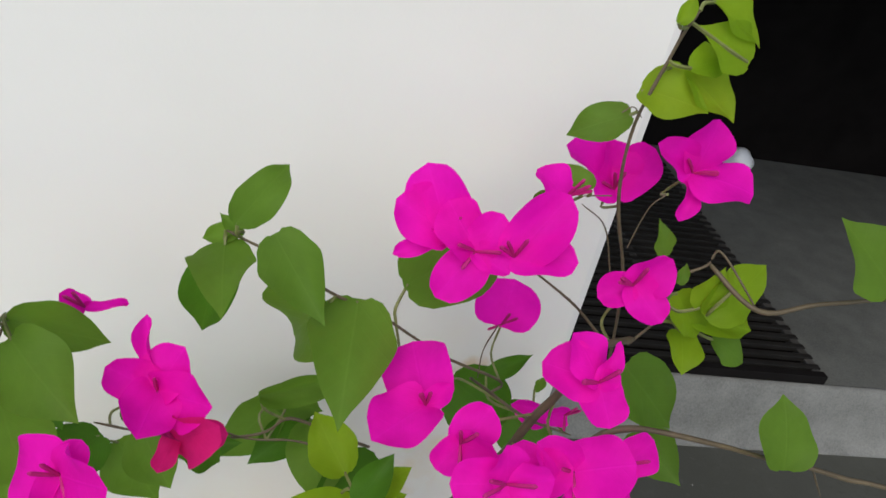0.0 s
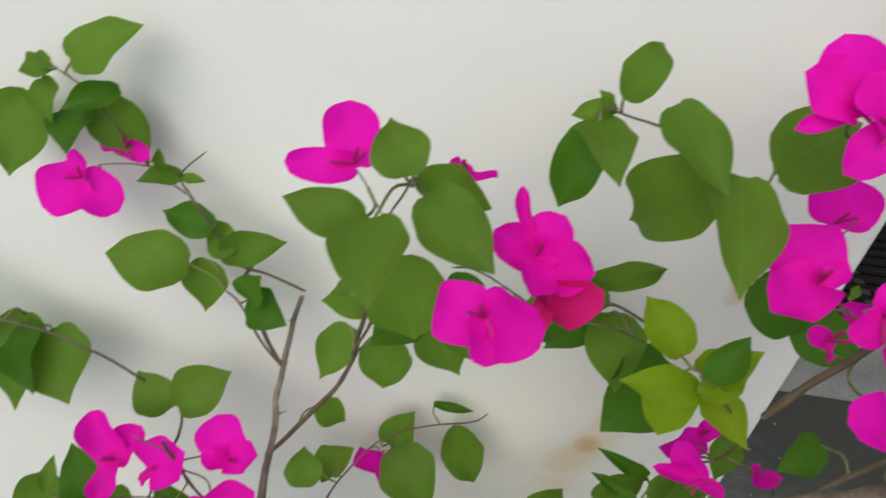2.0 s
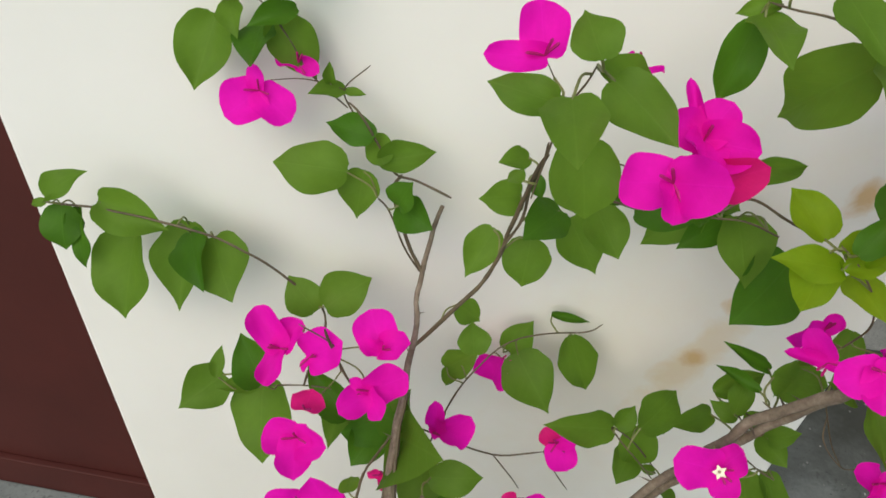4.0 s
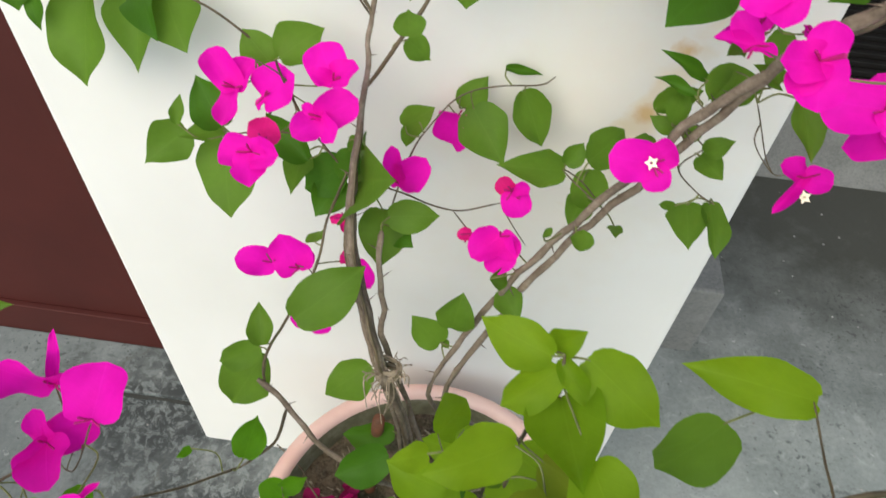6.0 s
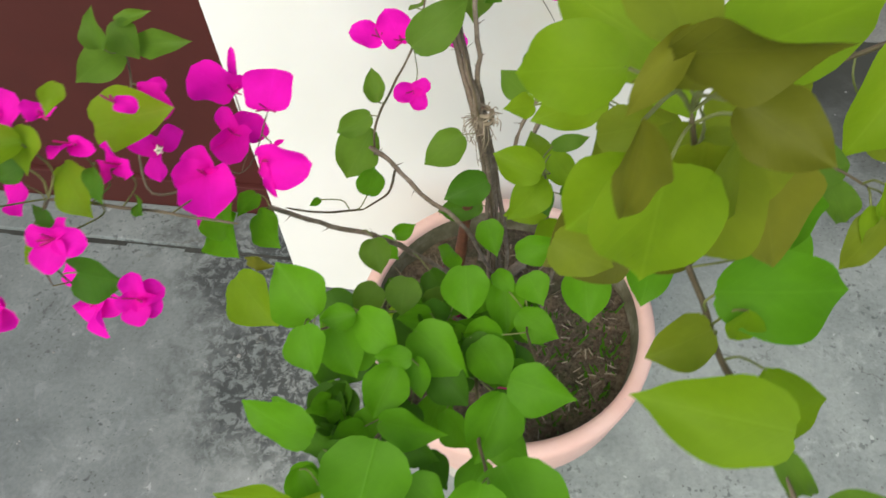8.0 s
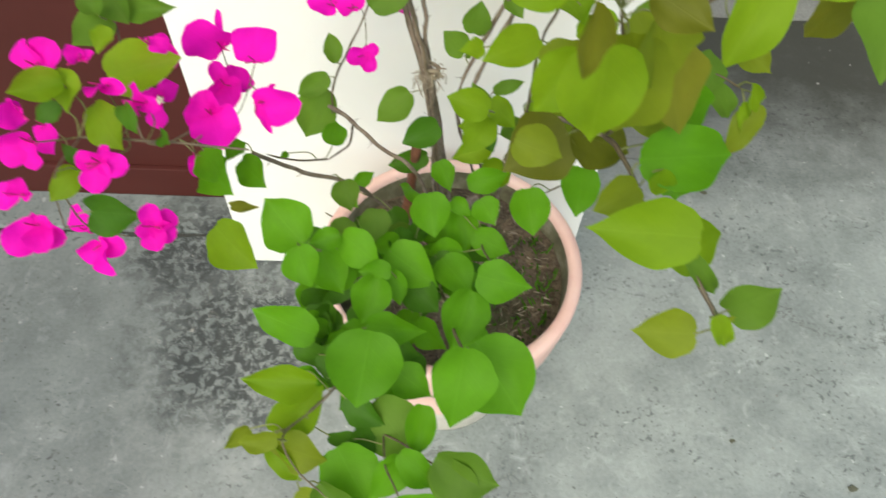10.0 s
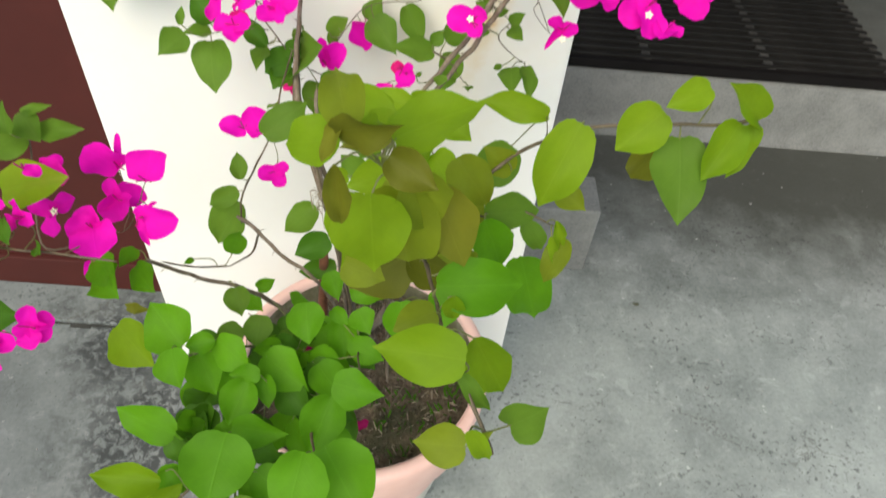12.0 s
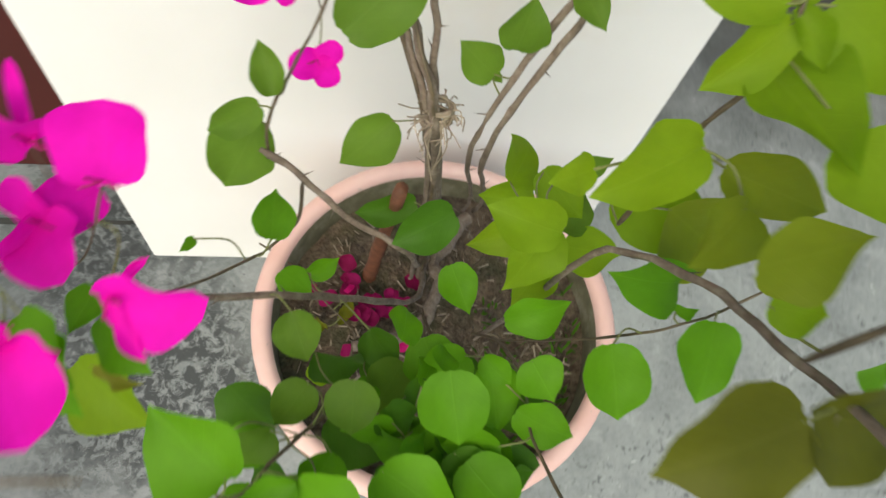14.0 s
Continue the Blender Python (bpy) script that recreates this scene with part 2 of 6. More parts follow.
# sloping kerb face with a rounded top edge
kerb = bmesh.new()
rows = []
for x in (0.5, 2.0, 4.0, 6.0):
    rows.append([kerb.verts.new((x, y, z)) for y, z in ((1.13, 0.2), (1.122, 0.1995), (1.112, 0.195), (1.105, 0.186), (1.085, 0.12), (1.068, 0.05), (1.055, 0.022), (1.035, 0.008), (1.015, -0.004), (1.13, -0.02))])
for a, b2 in zip(rows, rows[1:]):
    for k in range(10):
        kerb.faces.new((a[k], b2[k], b2[(k + 1) % 10], a[(k + 1) % 10]))
kerb.faces.new(rows[0])
kerb.faces.new(rows[-1])
bmesh.ops.recalc_face_normals(kerb, faces=kerb.faces[:])
tagged(link_mesh("kerb", kerb, KERB, None, True), "pale cement kerb face along the raised porch floor", "kerb", kind="structure")
# back wall coloured near-black so the porch reads as deep shade
tagged(link_mesh("wall_back", box((0.3, 2.9, 0.2), (4.5, 3.0, 2.3)), SHADE_BLACK), "back wall of the porch, near-black to stand for deep shade", "wall", kind="structure")
# unseen slab, added overhead to cut the sky light on the porch
tagged(link_mesh("roof_slab_added", box((0.3, 0.45, 2.25), (6.0, 5.0, 2.4)), SHADE_CEMENT), "unseen grey slab, added over the porch to shade it", "ceiling", kind="structure")

# unseen wall, added to block light from the porch's right side
tagged(link_mesh("wall_porch_added", box((4.5, 1.1, 0.2), (4.6, 3.0, 2.3)), SHADE_BLACK), "unseen near-black side wall, added to keep light out of the porch", "wall", kind="structure")

# ---- drain grate on the raised floor ----
grate = tagged(new("drain_grate"), "black iron slatted grate set on the raised cement floor", "grate")
grate.location = (0.85, 1.135, 0.2)
# near-black sheet that stands for the shade in the pit under the slats
part("pit_shade_sheet", box((0.0, 0.0, 0.003), (1.33, 1.45, 0.006)), SHADE_BLACK, grate)
WORN_IRON = painted("worn_iron", (0.055, 0.053, 0.050), 0.6, 0.5, 0.2)
SLAT_IRON = painted("slat_iron", (0.014, 0.013, 0.012), 0.6, 0.5, 0.25)
slat_mesh = None
for k in range(29):
    if slat_mesh is None:
        s = part("slat", box((0.0, 0.0, 0.014), (1.33, 0.020, 0.032), 0.002), SLAT_IRON, grate)
        slat_mesh = s.data
    else:
        s = new("slat", slat_mesh)
        s.parent = grate
    s.location = (0.0, 0.03 + k * 0.0485, 0.0)
for k in range(4):
    part("cross_bar", box((0.0 + k * 0.433, 0.0, 0.006), (0.03 + k * 0.433, 1.45, 0.027), 0.002), WORN_IRON, grate)
part("frame_bar", box((0.0, -0.012, 0.003), (1.33, 0.014, 0.034), 0.002), BLACK, grate)
part("frame_bar", box((0.0, 1.45, 0.003), (1.33, 1.475, 0.034), 0.002), BLACK, grate)

# ---- pot ----
POT = Vector((0.478, -0.263, 0.0))
pot = tagged(new("flower_pot"), "round pink-painted flower pot with a worn pale base", "flower pot")
pot.location = POT


def worn_pink():
    m, t, p = material("worn_pink_paint")
    co = t.nodes.new("ShaderNodeTexCoord")
    sep = t.nodes.new("ShaderNodeSeparateXYZ")
    t.links.new(co.outputs["Object"], sep.inputs[0])
    n = noise_of(t, 9.0, 7, 0.65)
    fine = noise_of(t, 60.0, 5, 0.6)
    paint = ramp(t, n, [(0.3, (0.76, 0.46, 0.39)), (0.65, (0.82, 0.56, 0.49))])
    pale = ramp(t, fine, [(0.3, (0.52, 0.48, 0.42)), (0.7, (0.70, 0.66, 0.58))])
    h = t.nodes.new("ShaderNodeMath")
    h.operation = "MULTIPLY_ADD"
    t.links.new(n, h.inputs[0])
    h.inputs[1].default_value = 0.16
    t.links.new(sep.outputs["Z"], h.inputs[2])
    edge = ramp(t, h.outputs[0], [(0.23, (0.0,)), (0.245, (1.0,))])
    c = mix(t, edge, pale, paint)
    chips = ramp(t, fine, [(0.69, (0.0,)), (0.72, (1.0,))])
    c = mix(t, chips, c, (0.55, 0.42, 0.36))
    t.links.new(c, p.inputs["Base Color"])
    p.inputs["Roughness"].default_value = 0.55
    bump(t, p, fine, 0.15, 0.003)
    return m


def inner_wall():
    m, t, p = material("mossy_inner_wall")
    n = noise_of(t, 14.0, 7, 0.65)
    t.links.new(ramp(t, n, [(0.3, (0.06, 0.05, 0.03)), (0.5, (0.14, 0.13, 0.07)), (0.7, (0.30, 0.27, 0.20))]), p.inputs["Base Color"])
    p.inputs["Roughness"].default_value = 0.9
    bump(t, p, n, 0.4, 0.004)
    return m


WORN = worn_pink()
INNER = inner_wall()
part("body", lathe([(0.0, 0.004), (0.146, 0.0), (0.152, 0.006), (0.178, 0.17), (0.196, 0.30), (0.198, 0.315)], 72), WORN, pot, "pink paint worn to pale cement at the foot", smooth=True)
rim = part("rim", lathe([(0.196, 0.305), (0.214, 0.310), (0.219, 0.318), (0.2295, 0.412), (0.229, 0.424), (0.225, 0.430), (0.214, 0.432), (0.207, 0.428), (0.2055, 0.418)], 72), WORN, pot, smooth=True)
part("inner_wall", lathe([(0.2058, 0.42), (0.20, 0.34), (0.196, 0.31)], 72), INNER, pot, "earth-stained inner wall", smooth=True)


def soil_material():
    m, t, p = material("garden_soil")
    n = noise_of(t, 26.0, 8, 0.7)
    f = noise_of(t, 160.0, 5, 0.7)
    c = ramp(t, n, [(0.34, (0.024, 0.015, 0.009)), (0.52, (0.092, 0.056, 0.032)), (0.68, (0.23, 0.155, 0.09))])
    c = mix(t, 0.4, c, ramp(t, f, [(0.35, (0.03, 0.02, 0.015)), (0.65, (0.32, 0.27, 0.19))]))
    moss = ramp(t, noise_of(t, 9.0, 5, 0.65, 0.4), [(0.52, (0.0,)), (0.62, (0.6,))])
    c = mix(t, moss, c, (0.040, 0.052, 0.016))
    t.links.new(c, p.inputs["Base Color"])
    p.inputs["Roughness"].default_value = 0.95
    bump(t, p, f, 0.9, 0.008)
    return m


SOIL = soil_material()
b = bmesh.new()
rings = []
for i in range(15):
    r = 0.202 * i / 14
    ring = []
    for j in range(48):
        a = 6.283185 * j / 48
        x, y = r * math.cos(a), r * math.sin(a)
        z = 0.375 + 0.012 * noise.noise(Vector((x * 14, y * 14, 2.0))) + 0.008 * noise.noise(Vector((x * 45, y * 45, 5.0)))
        ring.append(b.verts.new((x, y, z)))
    rings.append(ring)
for a, c in zip(rings, rings[1:]):
    for j in range(48):
        k = (j + 1) % 48
        b.faces.new((a[j], c[j], c[k], a[k]))
soil = tagged(link_mesh("soil", b, SOIL, smooth=True), "dry brown soil in the pot", "soil", kind="stuff")
soil.location = POT


# ---- bougainvillea ----
def leaf_material(name, low, high, glow, rough=0.5):
    m, t, p = material(name)
    info = t.nodes.new("ShaderNodeObjectInfo")
    co = t.nodes.new("ShaderNodeTexCoord")
    base = ramp(t, info.outputs["Random"], [(0.0, low), (1.0, high)])
    blot = noise_of(t, 2.6, 5, 0.62)
    base = mix(t, 0.5, base, mix(t, blot, tuple(v * 0.5 for v in low), tuple(min(1, v * 1.35) for v in high)))
    # midrib and side veins in the leaf's own plane
    sep = t.nodes.new("ShaderNodeSeparateXYZ")
    t.links.new(co.outputs["Object"], sep.inputs[0])
    ax = t.nodes.new("ShaderNodeMath")
    ax.operation = "ABSOLUTE"
    t.links.new(sep.outputs["X"], ax.inputs[0])
    sl = t.nodes.new("ShaderNodeMath")
    sl.operation = "MULTIPLY_ADD"
    t.links.new(ax.outputs[0], sl.inputs[0])
    sl.inputs[1].default_value = -0.75
    t.links.new(sep.outputs["Y"], sl.inputs[2])
    sn = t.nodes.new("ShaderNodeMath")
    sn.operation = "MULTIPLY"
    t.links.new(sl.outputs[0], sn.inputs[0])
    sn.inputs[1].default_value = 44.0
    si = t.nodes.new("ShaderNodeMath")
    si.operation = "SINE"
    t.links.new(sn.outputs[0], si.inputs[0])
    side = ramp(t, si.outputs[0], [(0.86, (0.0,)), (1.0, (0.035,))])
    rib = ramp(t, ax.outputs[0], [(0.004, (0.11,)), (0.022, (0.0,))])
    vein = mix(t, 1.0, side, rib, "LIGHTEN")
    base = mix(t, vein, base, tuple(min(1, v * 1.5 + 0.02) for v in high))
    t.links.new(base, p.inputs["Base Color"])
    p.inputs["Roughness"].default_value = rough
    p.inputs["Specular IOR Level"].default_value = 0.15
    bump(t, p, vein, 0.18, 0.02)
    tr = t.nodes.new("ShaderNodeBsdfTranslucent")
    lit = mix(t, 0.5, base, tuple(min(1, v * 1.6) for v in high))
    t.links.new(lit, tr.inputs["Color"])
    ms = t.nodes.new("ShaderNodeMixShader")
    ms.inputs[0].default_value = glow
    t.links.new(p.outputs[0], ms.inputs[1])
    t.links.new(tr.outputs[0], ms.inputs[2])
    t.links.new(ms.outputs[0], t.nodes["Material Output"].inputs["Surface"])
    return m


GREEN = {
    "g": leaf_material("green_leaf", (0.070, 0.152, 0.016), (0.128, 0.245, 0.026), 0.45),
    "l": leaf_material("light_green_leaf", (0.140, 0.255, 0.010), (0.205, 0.350, 0.015), 0.55),
    "c": leaf_material("fresh_green_leaf", (0.066, 0.200, 0.008), (0.118, 0.325, 0.012), 0.45),
    "y": leaf_material("young_leaf", (0.165, 0.280, 0.010), (0.225, 0.370, 0.018), 0.52),
    # deeper green, with the shade behind and under other leaves in the colour
    "d": leaf_material("deep_shade_green", (0.035, 0.115, 0.008), (0.065, 0.17, 0.012), 0.35),
    "k": leaf_material("dull_yellow_green_leaf", (0.145, 0.195, 0.014), (0.205, 0.270, 0.020), 0.5),
    "o": leaf_material("olive_leaf", (0.125, 0.135, 0.012), (0.185, 0.20, 0.02), 0.42),
    # darker olive for near leaves, underside shade included in the colour
    "b": leaf_material("shade_olive_leaf", (0.075, 0.085, 0.005), (0.115, 0.125, 0.010), 0.25),
}
MAGENTA = {
    "m": leaf_material("magenta_bract", (0.82, 0.003, 0.36), (0.95, 0.005, 0.50), 0.4, 0.7),
    "w": leaf_material("wilted_bract", (0.16, 0.006, 0.03), (0.30, 0.008, 0.10), 0.2, 0.8),
    "r": leaf_material("red_pink_bract", (0.62, 0.008, 0.13), (0.74, 0.015, 0.24), 0.4, 0.65),
}


def bark():
    m, t, p = material("grey_brown_bark")
    n = noise_of(t, 60.0, 7, 0.65, 0.4)
    f = noise_of(t, 320.0, 5, 0.7)
    c = ramp(t, n, [(0.3, (0.075, 0.052, 0.035)), (0.5, (0.165, 0.122, 0.086)), (0.7, (0.30, 0.25, 0.195))])
    t.links.new(mix(t, 0.3, c, ramp(t, f, [(0.3, (0.06, 0.04, 0.03)), (0.7, (0.29, 0.25, 0.2))])), p.inputs["Base Color"])
    p.inputs["Roughness"].default_value = 0.85
    bump(t, p, n, 0.6, 0.003)
    return m


def stem_paint(name, col):
    m, t, p = material(name)
    n = noise_of(t, 70.0, 5, 0.6)
    t.links.new(ramp(t, n, [(0.3, tuple(v * 0.6 for v in col)), (0.7, tuple(v * 1.35 for v in col))]), p.inputs["Base Color"])
    p.inputs["Roughness"].default_value = 0.6
    return m


BARK = bark()
TWIG = stem_paint("brown_green_twig", (0.10, 0.075, 0.042))
STALK = stem_paint("green_stalk", (0.15, 0.17, 0.05))
CREAM = painted("cream_floret", (0.85, 0.80, 0.62), 0.6, 0.05)
TUBE = painted("dark_pink_tube", (0.38, 0.01, 0.14), 0.6, 0.2)


def blade(outline, rows, fold, droop, wave, seed):
    """A leaf blade of length and width 1 along +y: outline(v) is the half width at v."""
    rng = random.Random(seed)
    bm = bmesh.new()
    cols = (-1.0, -0.55, 0.0, 0.55, 1.0)
    ph = rng.uniform(0, 6.28)
    skew = rng.uniform(-0.05, 0.05)
    grid = []
    for i in range(rows + 1):
        v = i / rows
        h = outline(v, (1.85, 2.1, 1.3, 1.95, 1.7)[seed % 5])
        line = []
        for c in cols:
            x = c * h + skew * math.sin(3.1416 * v)
            z = fold * abs(c) * h * 1.3 + droop * (v - v * v) + wave * math.sin(7 * v + ph + (1.3 if c > 0 else 0)) * abs(c) ** 2 * h * 2
            y = v + (0.04 * abs(c) if i == 0 else 0) - (0.05 * abs(c) ** 2 if i < 3 else 0)
            line.append(bm.verts.new((x, y, z)))
        grid.append(line)
    for a, b2 in zip(grid, grid[1:]):
        for j in range(4):
            bm.faces.new((a[j], a[j + 1], b2[j + 1], b2[j]))
    bmesh.ops.remove_doubles(bm, verts=bm.verts[:], dist=0.004)
    return bm


def ovate(v, blunt=1.85):
    """Rounded base, widest below the middle, full sides drawn out to a short point."""
    rise = math.sin(1.5708 * min(1.0, 0.12 + v * 2.5)) ** 0.8
    u = max(0.0, (v - 0.36) / 0.64)
    fall = max(0.0, 1 - u ** blunt)
    point = 0.06 * math.sin(3.1416 * (v - 0.76) / 0.24) if v > 0.76 else 0.0
    return max(0.0, 0.5 * rise * fall - point * 0.5)


def heart(v, blunt=0.0):
    """A nearly round papery bract with a blunt tip."""
    return 0.5 * max(0.0, 1 - abs((v - 0.47) / 0.53) ** 2.5) ** 0.55


def meshes(kind, outline, mats, rows, folds, droops, wave):
    made = {}
    for key, mat in mats.items():
        made[key] = []
        for k in range(5):
            bm = blade(outline, rows, folds[k % len(folds)], droops[k % len(droops)], wave, k + 11)
            me = bpy.data.meshes.new(kind)
            bm.to_mesh(me)
            bm.free()
            for f in me.polygons:
                f.use_smooth = True
            me.materials.append(mat)
            made[key].append(me)
    return made


LEAF = meshes("leaf", ovate, GREEN, 14, (0.22, 0.16, 0.08, 0.34, 0.14), (0.2, 0.08, 0.28, 0.12, 0.32), 0.10)
BRACT = meshes("bract", heart, MAGENTA, 12, (0.18, 0.34, 0.08, 0.26), (0.12, -0.06, 0.2, 0.02), 0.13)

PLANT = Vector((0.48, -0.27, 0.42))
plant = tagged(new("bougainvillea"), "bougainvillea with green leaves and magenta bracts in the pink pot", "shrub")
plant.location = PLANT
FACING = Vector((0.0, -0.72, 0.69))
dice = random.Random(7)
samples = []
waiting = []
last = {}


def tube(points, radii, sides=7):
    bm = bmesh.new()
    rings = []
    side = Vector((0.3, 0.2, 0.9))
    for i, (p, r) in enumerate(zip(points, radii)):
        d = (points[min(i + 1, len(points) - 1)] - points[max(i - 1, 0)]).normalized()
        u = d.cross(side).normalized()
        w = d.cross(u)
        rings.append([bm.verts.new(p + r * (math.cos(6.283185 * k / sides) * u + math.sin(6.283185 * k / sides) * w)) for k in range(sides)])
    for a, b2 in zip(rings, rings[1:]):
        for k in range(sides):
            j = (k + 1) % sides
            bm.faces.new((a[k], a[j], b2[j], b2[k]))
    for ring in (rings[0], rings[-1]):
        bm.faces.new(ring)
    return bm


def spline(points, steps):
    out = []
    ext = [points[0] * 2 - points[1], *points, points[-1] * 2 - points[-2]]
    for a, b2, c, d in zip(ext, ext[1:], ext[2:], ext[3:]):
        for k in range(steps):
            t = k / steps
            out.append(0.5 * ((2 * b2) + (c - a) * t + (2 * a - 5 * b2 + 4 * c - d) * t * t + (3 * b2 - a - 3 * c + d) * t ** 3))
    out.append(points[-1])
    return out


def branch(radius, *places):
    pts = spline([Vector(p) for p in places], 6)
    pts = [p + Vector((noise.noise(p * 40), noise.noise(p * 40 + Vector((9, 0, 0))), noise.noise(p * 40 + Vector((0, 9, 0))))) * radius * 0.9 for p in pts]
    n = len(pts) - 1
    radii = [radius * (1 - (0.55 if radius > 0.0038 and n > 40 else 0.25) * i / n) * (1 + 0.22 * noise.noise(p * 90)) for i, p in enumerate(pts)]
    if radius < 0.0035:
        radii[0] *= 0.7
        radii[-1] *= 0.5
    bm = tube([p - PLANT for p in pts], radii, 9 if radius > 0.003 else 6)
    if radius > 0.0024:
        # short thorns along the older wood
        for k in range(2, n - 1, 4):
            d = (pts[k + 1] - pts[k - 1]).normalized()
            out = d.cross(Vector((dice.uniform(-1, 1), dice.uniform(-1, 1), dice.uniform(-1, 1)))).normalized()
            tip = pts[k] + out * (radii[k] + 0.009) + d * 0.004
            base = [bm.verts.new(pts[k] - PLANT + d * radii[k] * 0.35 * math.cos(a) + d.cross(out) * radii[k] * 0.35 * math.sin(a) + out * radii[k] * 0.6) for a in (0, 2.1, 4.2)]
            top = bm.verts.new(tip - PLANT)
            for i in range(3):
                bm.faces.new((base[i], base[(i + 1) % 3], top))
    part("branch", bm, BARK if radius > 0.0022 else TWIG, plant, "grey-brown woody stem with thorns" if radius > 0.003 else "", smooth=True)
    samples.extend(pts)


def oriented(base, tip, width, roll):
    y = (tip - base)
    length = y.length
    y.normalize()
    z = (FACING - y * FACING.dot(y)).normalized()
    x = y.cross(z)
    z = z * math.cos(roll) + x * math.sin(roll)
    x = y.cross(z)
    m = Matrix((x * length * width, y * length, z * length)).transposed().to_4x4()
    m.translation = base
    return m


def leaf(base, tip, width, roll, shade, form=None):
    base, tip = Vector(base), Vector(tip)
    ob = new("leaf", dice.choice(LEAF[shade]) if form is None else LEAF[shade][form])
    ob.parent = plant
    ob.matrix_basis = Matrix.Translation(-PLANT) @ oriented(base - (tip - base) * 0.04, tip + (tip - base) * 0.05, width * 1.0, roll)
    waiting.append(("petiole", ob, base, tip, STALK))


def flower(place):
    place = Vector(place)
    last["at"] = place
    bm = bmesh.new()
    for k in range(3):
        a = dice.uniform(0, 6.28)
        d = (FACING * 0.6 + Vector((math.cos(a), 0.2, math.sin(a))) * 0.8).normalized()
        p0 = Vector((0, 0, 0))
        p1 = d * 0.004 + FACING * 0.002
        p2 = d * 0.009 + FACING * 0.003
        piece = tube([p0, p1, p2, p2 + d * 0.001], [0.0005, 0.0008, 0.0009, 0.0003], 5)
        me = bpy.data.meshes.new("tmp")
        piece.to_mesh(me)
        piece.free()
        bm.from_mesh(me)
        bpy.data.meshes.remove(me)
    ob = part("flower", bm, TUBE, plant, "magenta bougainvillea flower with papery bracts")
    ob.location = place - PLANT
    last["flower"] = ob
    waiting.append(("pedicel", ob, place, None, STALK))


def bract(tip, width, shade):
    tip = Vector(tip)
    base = last["at"] - (tip - last["at"]) * 0.06
    ob = new("bract", dice.choice(BRACT[shade]))
    ob.parent = last["flower"]
    ob.matrix_basis = Matrix.Translation(-last["at"]) @ oriented(base, tip, width * 1.08, dice.uniform(-0.45, 0.45))


def floret(place):
    """Five-pointed cream star with a hollow throat."""
    bm = bmesh.new()
    turn = dice.uniform(0, 6.28)
    rims = []
    for radius, z, dent in ((0.0011, 0.0006, 1.0), (0.0030, 0.0014, 0.8), (0.0052, 0.0011, 0.55), (0.0010, -0.003, 1.0)):
        rims.append([bm.verts.new((radius * (1.0 if k % 2 else dent) * math.cos(turn + k * 0.62832), radius * (1.0 if k % 2 else dent) * math.sin(turn + k * 0.62832), z)) for k in range(10)])
    for a, b2 in ((rims[0], rims[1]), (rims[1], rims[2]), (rims[2], rims[3])):
        for k in range(10):
            j = (k + 1) % 10
            bm.faces.new((a[k], a[j], b2[j], b2[k]))
    ob = part("floret", bm, CREAM, last["flower"], "tiny cream-white star-shaped floret")
    ob.matrix_basis = Matrix.Translation(Vector(place) - last["at"]) @ FACING.to_track_quat("Z", "Y").to_matrix().to_4x4()

leaf((0.268, -0.038, 1.294), (0.307, -0.029, 1.316), 0.60, 0.02, "g")
leaf((0.235, -0.022, 1.269), (0.247, -0.041, 1.252), 0.65, 0.04, "g")
leaf((0.221, -0.014, 1.252), (0.211, -0.043, 1.210), 0.75, -0.17, "g")
leaf((0.257, -0.021, 1.253), (0.259, -0.052, 1.239), 0.80, 0.14, "d")
leaf((0.284, -0.025, 1.271), (0.256, -0.041, 1.262), 0.45, -0.11, "d")
leaf((0.267, -0.020, 1.258), (0.296, -0.028, 1.224), 0.70, -0.01, "g")
leaf((0.248, -0.030, 1.281), (0.224, -0.021, 1.276), 0.50, -0.01, "g")
leaf((0.248, -0.033, 1.284), (0.239, -0.024, 1.289), 0.60, -0.14, "g")
branch(0.0007, (0.325, -0.030, 1.197), (0.318, -0.030, 1.218), (0.337, -0.030, 1.240))
branch(0.0005, (0.318, -0.030, 1.218), (0.289, -0.030, 1.222), (0.264, -0.030, 1.217))
branch(0.0007, (0.279, -0.030, 1.252), (0.266, -0.030, 1.272), (0.251, -0.030, 1.283))
branch(0.0007, (0.320, -0.030, 1.203), (0.295, -0.030, 1.225), (0.279, -0.030, 1.252))
flower((0.260, -0.045, 1.216))
bract((0.238, -0.060, 1.200), 0.95, "m")
bract((0.285, -0.054, 1.200), 0.80, "m")
bract((0.254, -0.037, 1.232), 0.60, "m")
flower((0.285, -0.030, 1.233))
bract((0.268, -0.027, 1.236), 0.80, "m")
bract((0.301, -0.033, 1.230), 0.70, "m")
leaf((0.317, -0.028, 1.217), (0.296, -0.044, 1.219), 0.50, 0.10, "g")
leaf((0.319, -0.030, 1.217), (0.333, -0.028, 1.215), 0.50, -0.08, "g")
leaf((0.309, -0.034, 1.224), (0.310, -0.038, 1.242), 0.50, 0.15, "g")

leaf((0.322, -0.049, 1.160), (0.269, -0.051, 1.160), 0.75, 0.09, "g")
leaf((0.344, -0.052, 1.196), (0.307, -0.039, 1.194), 0.55, 0.08, "d")
leaf((0.353, -0.057, 1.178), (0.340, -0.033, 1.187), 0.70, -0.04, "g")
leaf((0.350, -0.054, 1.177), (0.387, -0.038, 1.181), 0.55, -0.02, "g")
